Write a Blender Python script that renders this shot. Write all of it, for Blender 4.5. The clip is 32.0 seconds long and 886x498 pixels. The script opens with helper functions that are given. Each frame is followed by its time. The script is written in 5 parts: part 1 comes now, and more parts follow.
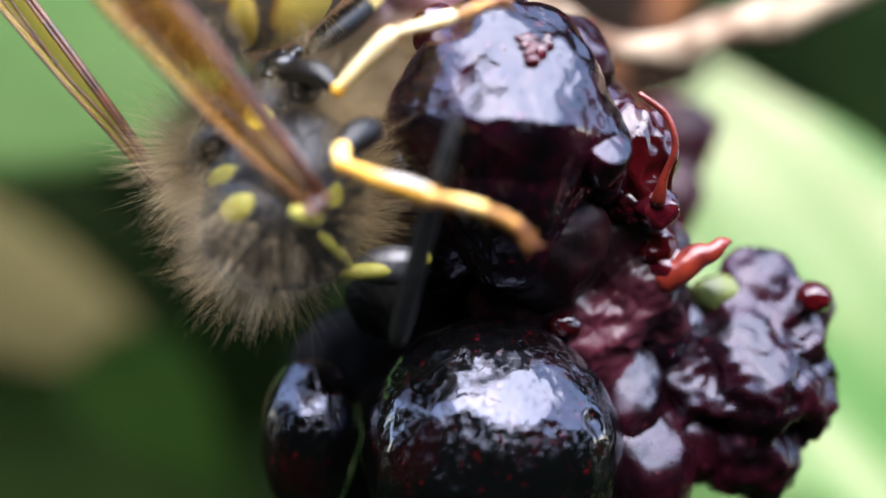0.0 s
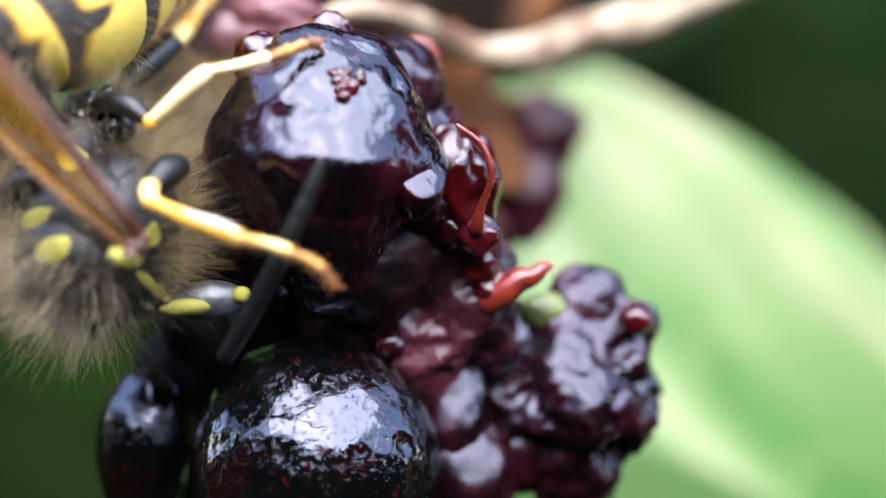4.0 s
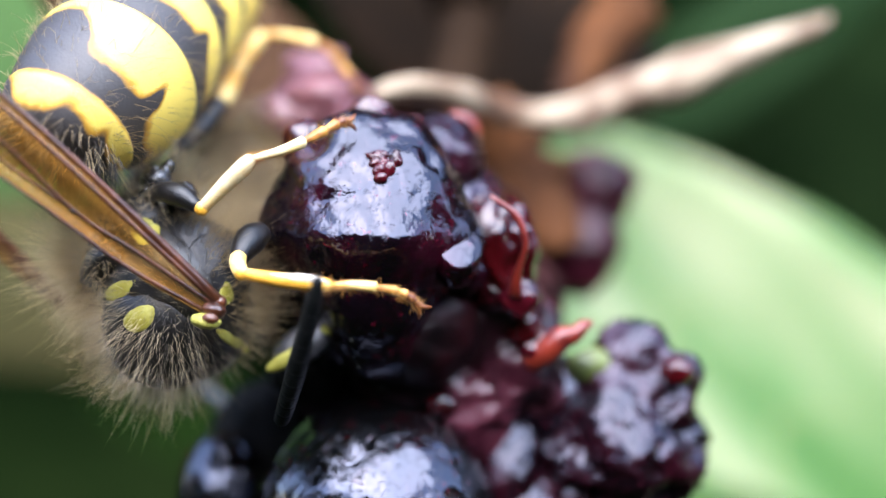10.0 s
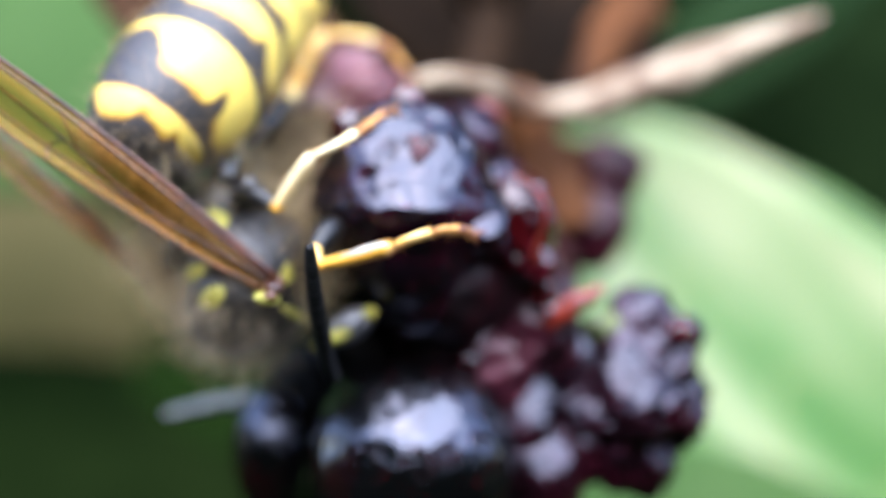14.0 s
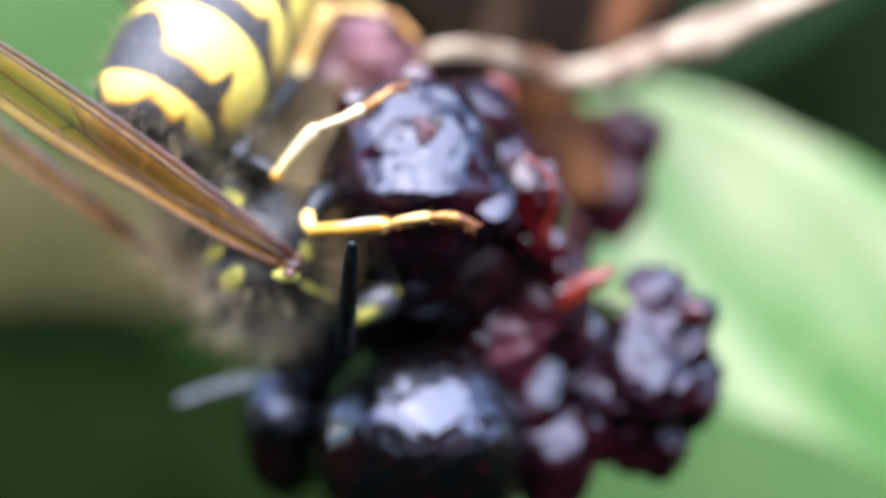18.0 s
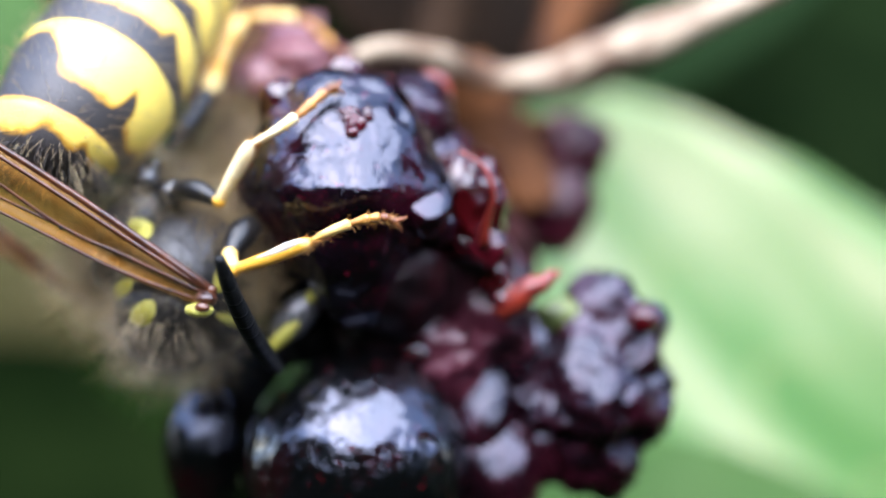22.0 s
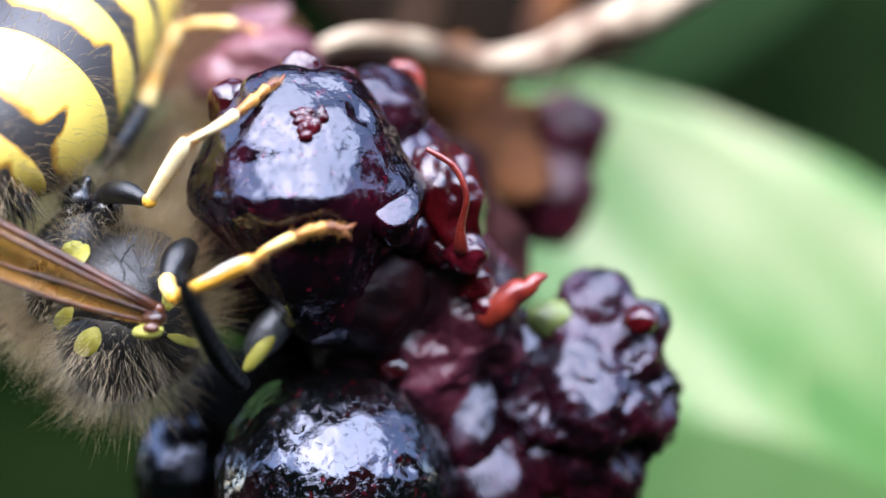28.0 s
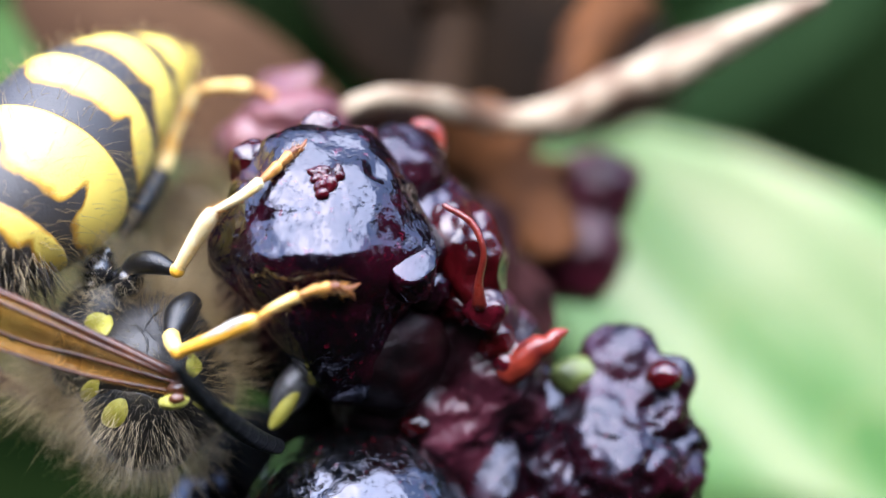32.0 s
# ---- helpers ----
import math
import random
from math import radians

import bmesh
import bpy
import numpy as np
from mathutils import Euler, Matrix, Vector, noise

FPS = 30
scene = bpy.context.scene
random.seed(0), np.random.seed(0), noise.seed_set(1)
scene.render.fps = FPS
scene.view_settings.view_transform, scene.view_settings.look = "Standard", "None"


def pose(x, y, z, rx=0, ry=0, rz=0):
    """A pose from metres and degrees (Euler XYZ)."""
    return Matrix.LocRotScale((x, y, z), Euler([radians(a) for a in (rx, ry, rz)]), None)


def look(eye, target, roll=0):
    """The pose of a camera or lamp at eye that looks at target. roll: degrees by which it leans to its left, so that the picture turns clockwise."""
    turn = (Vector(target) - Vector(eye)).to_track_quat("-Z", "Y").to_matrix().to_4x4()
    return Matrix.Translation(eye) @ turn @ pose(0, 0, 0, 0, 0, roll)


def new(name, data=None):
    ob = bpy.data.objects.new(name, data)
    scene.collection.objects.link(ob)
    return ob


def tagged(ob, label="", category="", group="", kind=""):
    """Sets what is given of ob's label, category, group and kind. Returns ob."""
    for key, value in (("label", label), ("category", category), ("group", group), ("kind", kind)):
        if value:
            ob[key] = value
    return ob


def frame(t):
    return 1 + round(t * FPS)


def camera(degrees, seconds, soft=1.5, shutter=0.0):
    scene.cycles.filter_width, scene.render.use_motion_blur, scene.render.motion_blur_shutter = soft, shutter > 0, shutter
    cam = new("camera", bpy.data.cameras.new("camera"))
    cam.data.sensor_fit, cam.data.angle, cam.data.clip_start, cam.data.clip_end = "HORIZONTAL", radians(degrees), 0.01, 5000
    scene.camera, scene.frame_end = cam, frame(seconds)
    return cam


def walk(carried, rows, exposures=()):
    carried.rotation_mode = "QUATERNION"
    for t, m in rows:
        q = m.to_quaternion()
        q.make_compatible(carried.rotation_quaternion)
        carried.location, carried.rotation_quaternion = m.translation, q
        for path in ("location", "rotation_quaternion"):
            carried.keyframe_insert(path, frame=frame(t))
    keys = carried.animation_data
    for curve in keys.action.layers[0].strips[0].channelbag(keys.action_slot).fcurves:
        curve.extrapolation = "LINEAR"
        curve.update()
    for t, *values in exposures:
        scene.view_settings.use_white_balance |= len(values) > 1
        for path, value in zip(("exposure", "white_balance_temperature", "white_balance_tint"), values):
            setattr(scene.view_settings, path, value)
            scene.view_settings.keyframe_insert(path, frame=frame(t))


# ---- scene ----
# A wasp feeding on a ripe blackberry. Lengths below are in millimetres; MM turns them into metres.
MM = 0.001
BASE = Vector((0, 0, 0.6))
EYE_TO_FOCUS = 21.54

cam = camera(40, 32.0, soft=1.5)
cam.data.dof.use_dof = True
cam.data.dof.focus_distance = (EYE_TO_FOCUS + 0.7) * MM
cam.data.dof.aperture_fstop = 31

# seconds, x, y, z (mm), tilt, lean, turn (degrees)
PATH = [
    (0, -4.373, -19.210, -1.866, 92.157, -2.619, -3.774),
    (0.5, -4.537, -19.334, -2.322, 93.055, -2.330, -3.126),
    (1, -4.292, -19.536, -2.092, 92.142, -1.974, -1.943),
    (1.5, -3.419, -19.550, -0.608, 87.990, -1.781, -0.420),
    (2, -2.573, -19.744, -0.411, 87.436, -1.946, 0.096),
    (2.5, -2.265, -20.090, -0.884, 88.755, -2.396, -1.394),
    (3, -1.545, -20.308, -1.022, 90.185, -2.851, -2.301),
    (3.5, -1.735, -19.794, 0.030, 89.175, -3.540, -5.245),
    (5.5, -1.239, -20.162, 0.669, 86.506, -2.674, -2.873),
    (6, -1.196, -20.165, 0.903, 85.558, -2.507, -2.225),
    (6.5, -1.116, -20.365, 0.613, 86.104, -2.268, -1.731),
    (7, -1.096, -20.380, 0.662, 85.810, -1.748, -1.571),
    (7.5, -1.075, -20.324, 0.505, 86.101, -1.574, -1.646),
    (8, -1.605, -20.212, 0.122, 86.993, -1.000, -3.417),
    (8.5, -0.727, -20.469, 0.521, 86.129, -0.278, -2.352),
    (9, -0.366, -20.580, 0.865, 85.860, 0.783, -2.473),
    (9.5, -0.441, -20.873, 0.784, 87.779, -0.349, -2.082),
    (10, -0.353, -21.341, 1.027, 89.655, -0.835, 0.348),
    (10.5, 0.136, -21.452, 0.926, 90.642, -0.347, -0.065),
    (11, 0.095, -21.925, 1.059, 88.325, -0.193, -1.174),
    (11.5, -0.325, -22.236, 0.971, 88.279, -0.622, -0.998),
    (12, 0.194, -22.769, 1.109, 88.124, -1.633, 1.105),
    (12.5, 0.837, -23.465, 0.809, 88.915, -0.538, 3.025),
    (13, -1.160, -24.165, -0.351, 91.337, -1.654, -0.976),
    (13.5, -1.314, -24.513, 0.270, 89.923, -1.654, -0.702),
    (14, -0.689, -24.486, 0.500, 89.505, -0.687, 0.952),
    (14.5, -0.604, -24.595, 0.625, 89.277, -1.044, 1.216),
    (16.5, -0.817, -24.468, 0.656, 89.285, -0.972, 0.850),
    (17, -0.602, -24.374, 0.917, 88.702, -0.718, 1.342),
    (17.5, -0.171, -24.223, 1.435, 87.490, -0.380, 2.366),
    (18, -0.032, -24.031, 1.417, 86.667, -0.646, 2.760),
    (18.5, -0.330, -23.881, 1.151, 86.132, -0.929, 2.325),
    (19, -0.152, -23.664, 1.115, 86.803, -0.536, 3.008),
    (19.5, -0.126, -23.640, 1.311, 87.323, -0.726, 4.519),
    (20, 0.249, -23.353, 0.875, 87.760, -0.696, 6.298),
    (20.5, -0.001, -22.807, 0.386, 88.389, -0.811, 2.965),
    (21, 0.022, -22.349, -0.053, 89.668, 0.317, 0.033),
    (21.5, 0.241, -22.185, 0.087, 89.495, 0.095, -1.278),
    (22, 0.292, -22.306, 0.452, 88.782, -0.284, 0.467),
    (22.5, 0.762, -22.181, 0.340, 89.117, -0.281, 2.226),
    (23, 0.305, -21.819, 0.224, 89.407, 0.137, 1.078),
    (23.5, 0.205, -21.719, 0.161, 89.548, 0.134, 0.679),
    (24, 0.000, -21.540, -0.000, 89.991, 0.005, 0.009),
    (24.5, 0.340, -21.335, 0.090, 89.763, 0.077, 0.641),
    (25, 0.267, -21.236, 0.162, 89.532, 0.557, 0.202),
    (25.5, 0.442, -20.897, 0.406, 88.943, 1.536, 0.392),
    (27.5, 1.511, -20.370, 1.201, 87.143, 2.536, 2.336),
    (28, 1.622, -20.151, 1.046, 87.475, 2.489, 2.407),
    (28.5, 1.831, -19.972, 1.008, 87.425, 2.628, 2.693),
    (29, 1.637, -19.755, 0.708, 87.900, 3.152, 2.594),
    (29.5, 1.005, -19.407, -0.064, 89.665, 3.191, 2.117),
    (30, 1.266, -19.550, -0.026, 90.516, 2.592, 3.941),
    (30.5, 1.921, -20.187, 1.079, 89.285, 3.683, 5.967),
    (31, 2.500, -20.428, 1.355, 89.519, 3.979, 7.157),
    (31.5, 2.259, -20.412, 1.464, 89.574, 3.866, 5.614),
    (32, 2.371, -20.151, 0.848, 90.652, 3.077, 5.150),
]
walk(cam, [(t, pose(x * MM, y * MM, z * MM + BASE.z, a, b, c)) for t, x, y, z, a, b, c in PATH], [(0, 4.08, 7350, 19), (3, 4.08, 7150, 17), (9, 4.04, 6950, 17), (11, 3.98, 6650, 17), (25, 4.0, 6650, 17), (32, 3.97, 6750, 17)])

# ---- light ----
world = bpy.data.worlds.new("sky")
scene.world = world
world.use_nodes = True
sky = world.node_tree.nodes.new("ShaderNodeTexSky")
sky.sky_type = "NISHITA"
sky.sun_disc = False
sky.sun_elevation, sky.sun_rotation = radians(52), radians(193)
sky.air_density, sky.dust_density = 1.0, 0.6
background = world.node_tree.nodes["Background"]
background.inputs["Strength"].default_value = 0.09
world.node_tree.links.new(sky.outputs["Color"], background.inputs["Color"])
lamp = bpy.data.lights.new("sun", "SUN")
lamp.energy, lamp.angle, lamp.color = 0.80, radians(78), (0.80, 0.90, 1.0)
sun = new("sun", lamp)
sun.matrix_world = look((0.12, -0.62, 1.50), (0, 0, 0.6))


# ---- materials ----
def material(name, base, other=None, scale=2000, rough=0.5, bump=0.0, bump_scale=9000, coat=0.0, spec=0.5, sub=0.0, sub_color=None, rough_var=0.1, contrast=(0.35, 0.65), coat_rough=0.05, metal=0.0, translucent=None, sheen=0.0):
    """Two-scale noise between two colours, roughness that varies, and fine relief. Scales are per metre."""
    m = bpy.data.materials.new(name)
    m.use_nodes = True
    nt = m.node_tree
    p = nt.nodes["Principled BSDF"]
    tc = nt.nodes.new("ShaderNodeTexCoord")
    n1 = nt.nodes.new("ShaderNodeTexNoise")
    n1.inputs["Scale"].default_value, n1.inputs["Detail"].default_value = scale, 6
    nt.links.new(tc.outputs["Object"], n1.inputs["Vector"])
    ramp = nt.nodes.new("ShaderNodeValToRGB")
    ramp.color_ramp.elements[0].position, ramp.color_ramp.elements[1].position = contrast
    ramp.color_ramp.elements[0].color = (*base, 1)
    ramp.color_ramp.elements[1].color = (*(other or base), 1)
    nt.links.new(n1.outputs["Fac"], ramp.inputs["Fac"])
    nt.links.new(ramp.outputs["Color"], p.inputs["Base Color"])
    n2 = nt.nodes.new("ShaderNodeTexNoise")
    n2.inputs["Scale"].default_value, n2.inputs["Detail"].default_value = bump_scale, 5
    nt.links.new(tc.outputs["Object"], n2.inputs["Vector"])
    rr = nt.nodes.new("ShaderNodeMapRange")
    rr.inputs["To Min"].default_value, rr.inputs["To Max"].default_value = max(0.02, rough - rough_var), min(1, rough + rough_var)
    nt.links.new(n2.outputs["Fac"], rr.inputs["Value"])
    nt.links.new(rr.outputs["Result"], p.inputs["Roughness"])
    p.inputs["Specular IOR Level"].default_value = spec
    p.inputs["Metallic"].default_value = metal
    p.inputs["Coat IOR"].default_value = 1.5
    p.inputs["Coat Weight"].default_value, p.inputs["Coat Roughness"].default_value = coat, coat_rough
    p.inputs["Sheen Weight"].default_value = sheen
    if sub:
        p.inputs["Subsurface Weight"].default_value = sub
        p.inputs["Subsurface Scale"].default_value = 0.0005
        p.inputs["Subsurface Radius"].default_value = sub_color or (1, 0.3, 0.2)
    if bump:
        b = nt.nodes.new("ShaderNodeBump")
        b.inputs["Strength"].default_value, b.inputs["Distance"].default_value = bump, 0.00004
        nt.links.new(n2.outputs["Fac"], b.inputs["Height"])
        nt.links.new(b.outputs["Normal"], p.inputs["Normal"])
        if coat:
            nt.links.new(b.outputs["Normal"], p.inputs["Coat Normal"])
    if translucent:
        t = nt.nodes.new("ShaderNodeBsdfTranslucent")
        t.inputs["Color"].default_value = (*translucent, 1)
        mix = nt.nodes.new("ShaderNodeMixShader")
        mix.inputs["Fac"].default_value = 0.35
        nt.links.new(p.outputs[0], mix.inputs[1])
        nt.links.new(t.outputs[0], mix.inputs[2])
        nt.links.new(mix.outputs[0], nt.nodes["Material Output"].inputs["Surface"])
    return m


def wet_skin(name, dark, red, speck, scale, rough, ripple, crinkle, cover=(0.48, 0.74), gloss=0.62):
    """Wet skin of a drupelet: near-black with dark red patches and specks, soft ripples and fine crinkles."""
    m = bpy.data.materials.new(name)
    m.use_nodes = True
    nt = m.node_tree
    p = nt.nodes["Principled BSDF"]
    tc = nt.nodes.new("ShaderNodeTexCoord")
    def noisy(s, detail, roughness=0.55):
        n = nt.nodes.new("ShaderNodeTexNoise")
        n.inputs["Scale"].default_value, n.inputs["Detail"].default_value, n.inputs["Roughness"].default_value = s, detail, roughness
        nt.links.new(tc.outputs["Object"], n.inputs["Vector"])
        return n.outputs["Fac"]
    def ramp(fac, stops):
        r = nt.nodes.new("ShaderNodeValToRGB")
        e = r.color_ramp.elements
        for k, (at, color) in enumerate(stops):
            one = e[k] if k < 2 else e.new(at)
            one.position, one.color = at, (*color, 1)
        nt.links.new(fac, r.inputs["Fac"])
        return r.outputs["Color"]
    def mixed(fac, one, two):
        x = nt.nodes.new("ShaderNodeMix")
        x.data_type = "RGBA"
        nt.links.new(fac, x.inputs[0])
        nt.links.new(one, x.inputs[6])
        nt.links.new(two, x.inputs[7])
        return x.outputs[2]
    patchy = ramp(noisy(scale, 5), ((cover[0], dark), (cover[1], red)))
    spots = ramp(noisy(5200, 3, 0.7), ((0.62, (0, 0, 0)), (0.70, (1, 1, 1))))
    fleck = nt.nodes.new("ShaderNodeRGB")
    fleck.outputs[0].default_value = (*speck, 1)
    nt.links.new(mixed(spots, patchy, fleck.outputs[0]), p.inputs["Base Color"])
    rr = nt.nodes.new("ShaderNodeMapRange")
    rr.inputs["From Min"].default_value, rr.inputs["From Max"].default_value = 0.35, 0.7
    rr.inputs["To Min"].default_value, rr.inputs["To Max"].default_value = rough, rough + 0.09
    nt.links.new(noisy(2600, 5), rr.inputs["Value"])
    nt.links.new(rr.outputs["Result"], p.inputs["Roughness"])
    soft = nt.nodes.new("ShaderNodeBump")
    soft.inputs["Strength"].default_value, soft.inputs["Distance"].default_value = ripple, 0.00012
    nt.links.new(noisy(2100, 3), soft.inputs["Height"])
    fine = nt.nodes.new("ShaderNodeBump")
    fine.inputs["Strength"].default_value, fine.inputs["Distance"].default_value = crinkle, 0.00001
    flat = nt.nodes.new("ShaderNodeMapRange")
    flat.inputs["From Min"].default_value, flat.inputs["From Max"].default_value = 0.30, 0.46
    nt.links.new(noisy(9000, 5, 0.6), flat.inputs["Value"])
    nt.links.new(flat.outputs["Result"], fine.inputs["Height"])
    nt.links.new(soft.outputs["Normal"], fine.inputs["Normal"])
    nt.links.new(fine.outputs["Normal"], p.inputs["Normal"])
    p.inputs["Specular IOR Level"].default_value = gloss
    p.inputs["Specular Tint"].default_value = (0.80, 0.82, 1.0, 1)
    return m


BERRY = wet_skin("berry_skin", (0.0030, 0.0012, 0.0024), (0.034, 0.0022, 0.0075), (0.07, 0.003, 0.010), 650, 0.05, 0.36, 0.55, gloss=0.62)
BERRY_BLACK = wet_skin("black_berry_skin", (0.0012, 0.0013, 0.0014), (0.009, 0.0006, 0.0012), (0.05, 0.002, 0.004), 700, 0.03, 0.13, 0.55, (0.5, 0.8), 0.80)
# matte near-black skin; shade under the upper drupelet is put into it
SHADED_SKIN = material("shaded_skin", (0.012, 0.0010, 0.002), (0.002, 0.0005, 0.0008), 1500, 0.5, 1.0, 4000, 0.0, 0.15)
BERRY_DULL = wet_skin("dull_berry_skin", (0.003, 0.0007, 0.0014), (0.022, 0.0018, 0.005), (0.06, 0.006, 0.014), 800, 0.24, 0.12, 0.3, (0.42, 0.66), 0.45)
BERRY_RED = material("berry_red", (0.012, 0.0006, 0.0012), (0.045, 0.0016, 0.003), 1000, 0.14, 0.4, 8000, 0.3, 0.5, rough_var=0.06)
CORE = material("torn_core", (0.030, 0.007, 0.006), (0.006, 0.0010, 0.0015), 900, 0.75, 1.0, 3000, 0.0, 0.1)
PULP = material("red_pulp", (0.065, 0.003, 0.007), (0.018, 0.0010, 0.003), 1500, 0.20, 1.0, 3000, 0.3, 0.5)
MUSH = material("mashed_pulp", (0.085, 0.013, 0.024), (0.010, 0.0007, 0.0024), 480, 0.45, 0.6, 3500, 0.12, 0.4, contrast=(0.36, 0.62))
BACK_RED = material("dull_red_skin", (0.060, 0.007, 0.014), (0.014, 0.0012, 0.003), 700, 0.4, 0.4, 5000, 0.0, 0.3)
BITE = material("bitten_red", (0.070, 0.003, 0.007), (0.010, 0.0006, 0.0014), 2600, 0.22, 0.9, 6000, 0.2, 0.5)
PINK = material("withered_pink_skin", (0.20, 0.075, 0.075), (0.08, 0.014, 0.022), 600, 0.45, 0.6, 5000, 0.15, 0.5)
TORN = material("torn_red_skin", (0.20, 0.022, 0.012), (0.06, 0.004, 0.004), 1800, 0.3, 0.6, 6000, 0.3)
STRAND = material("orange_strand", (0.26, 0.030, 0.014), (0.080, 0.005, 0.005), 1500, 0.33, 0.6, 6000, 0.3)
GREEN_BIT = material("unripe_green", (0.10, 0.125, 0.026), (0.025, 0.036, 0.008), 1200, 0.5, 0.2, 6000, 0.0)
SEPAL = material("dry_sepal", (0.36, 0.27, 0.175), (0.105, 0.048, 0.022), 650, 0.85, 0.8, 3000, rough_var=0.15, contrast=(0.40, 0.60))
RUST = material("rusty_calyx", (0.11, 0.040, 0.013), (0.012, 0.005, 0.003), 300, 0.8, 0.6, 4000, spec=0.1, contrast=(0.38, 0.62))
# darkest copy of the leaf greens; the shade is in its colour
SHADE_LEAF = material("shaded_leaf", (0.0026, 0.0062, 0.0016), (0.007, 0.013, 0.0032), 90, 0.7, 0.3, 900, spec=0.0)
BLACK = material("black_cuticle", (0.004, 0.004, 0.004), (0.012, 0.010, 0.009), 4000, 0.35, 0.3, 26000, 0.0, 0.4)
GREY = material("dusted_cuticle", (0.004, 0.004, 0.004), (0.030, 0.028, 0.028), 2200, 0.55, 1.0, 4000, 0.0, 0.4)
YELLOW = material("yellow_cuticle", (0.36, 0.33, 0.07), (0.24, 0.21, 0.025), 2500, 0.5, 0.5, 14000, 0.0, 0.3)
LEGY = material("leg_yellow", (0.93, 0.68, 0.25), (0.74, 0.36, 0.035), 1500, 0.42, 0.5, 16000, 0.08, contrast=(0.38, 0.58))
# paler copy of the leg yellow; the middle leg's sun highlight is in it
LEG_HIGHLIT = material("leg_highlit_yellow", (0.95, 0.80, 0.46), (0.90, 0.58, 0.16), 1300, 0.25, 0.4, 20000, 0.4, contrast=(0.45, 0.70))
LEG_GREY = material("leg_grey", (0.62, 0.58, 0.52), (0.34, 0.28, 0.20), 2500, 0.35, 0.4, 20000, 0.2)
LEGT = material("leg_tan", (0.62, 0.30, 0.06), (0.34, 0.12, 0.02), 3000, 0.4, 0.4, 20000, 0.1)
LEGO = material("leg_orange", (0.20, 0.055, 0.012), (0.11, 0.026, 0.007), 3500, 0.4, 0.4, 20000, 0.1)
FEELER = material("feeler", (0.004, 0.0045, 0.0045), (0.008, 0.008, 0.008), 4000, 0.45, 0.3, 26000, 0.0, 0.2)
# grey copy of the black feeler; the reflected sky is in its colour
FEELER_SHEEN = material("feeler_sheen", (0.20, 0.21, 0.21), (0.10, 0.11, 0.11), 3000, 0.35, 0.3, 26000, 0.2, 0.5)
HAIR = material("tan_hair", (0.62, 0.48, 0.27), (0.32, 0.22, 0.10), 700, 0.4, 0, translucent=(0.5, 0.36, 0.18))
HAIR_MID = material("brown_hair", (0.42, 0.33, 0.20), (0.10, 0.075, 0.04), 1400, 0.35, 0, contrast=(0.42, 0.58))
HAIR_DARK = material("dark_hair", (0.010, 0.008, 0.005), (0.05, 0.03, 0.014), 900, 0.5, 0)
FELT = material("felted_hair", (0.16, 0.115, 0.075), (0.07, 0.048, 0.03), 1500, 0.9, 0.6, 5000, spec=0.0)
KNOB = material("glossy_black_cuticle", (0.006, 0.006, 0.007), (0.02, 0.019, 0.02), 5000, 0.18, 0.4, 16000, 0.3, 0.7)
# grey base stands in for the sky's sheen on the dark eye
EYE = material("eye", (0.03, 0.03, 0.034), (0.07, 0.07, 0.075), 6000, 0.30, 0.4, 30000, 0.5, 0.8)
VEIN = material("wing_vein", (0.020, 0.006, 0.003), (0.095, 0.028, 0.010), 2000, 0.32, 0.2, 12000, 0.15)
def streaked_leaf(name, green, mid, cream, turn, through_color):
    """A leaf blade whose pale streaks run along its length; turn: the slope of that length in degrees."""
    m = material(name, green, cream, 95, 0.5, 0.3, 900, spec=0.3, translucent=through_color)
    nt = m.node_tree
    p = nt.nodes["Principled BSDF"]
    tc = nt.nodes.new("ShaderNodeTexCoord")
    turned = nt.nodes.new("ShaderNodeMapping")
    turned.inputs["Rotation"].default_value = (0, radians(turn), 0)
    squeezed = nt.nodes.new("ShaderNodeMapping")
    squeezed.inputs["Scale"].default_value = (22, 5, 190)
    n = nt.nodes.new("ShaderNodeTexNoise")
    n.inputs["Scale"].default_value, n.inputs["Detail"].default_value = 1.0, 3
    n.inputs["Distortion"].default_value = 0.4
    nt.links.new(tc.outputs["Object"], turned.inputs["Vector"])
    nt.links.new(turned.outputs["Vector"], squeezed.inputs["Vector"])
    nt.links.new(squeezed.outputs["Vector"], n.inputs["Vector"])
    ramp = nt.nodes.new("ShaderNodeValToRGB")
    e = ramp.color_ramp.elements
    e[0].position, e[0].color = 0.38, (*green, 1)
    e[1].position, e[1].color = 0.66, (*cream, 1)
    e.new(0.48).color = (*mid, 1)
    nt.links.new(n.outputs["Fac"], ramp.inputs["Fac"])
    nt.links.new(ramp.outputs["Color"], p.inputs["Base Color"])
    return m


# lit copy of the leaf greens; its pale tone holds the sunlight
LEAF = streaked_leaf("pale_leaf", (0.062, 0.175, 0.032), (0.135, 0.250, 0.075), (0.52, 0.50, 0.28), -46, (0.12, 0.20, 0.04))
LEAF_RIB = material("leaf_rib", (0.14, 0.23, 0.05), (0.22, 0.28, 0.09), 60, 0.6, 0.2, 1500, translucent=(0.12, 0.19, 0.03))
# copies stepped darker for leaves in shade, the shade put into each green
LEAF_SHADED = material("shade_dark_leaf", (0.0026, 0.0070, 0.0022), (0.014, 0.026, 0.008), 45, 0.7, 0.3, 900, spec=0.0, translucent=(0.004, 0.010, 0.002), contrast=(0.40, 0.70))
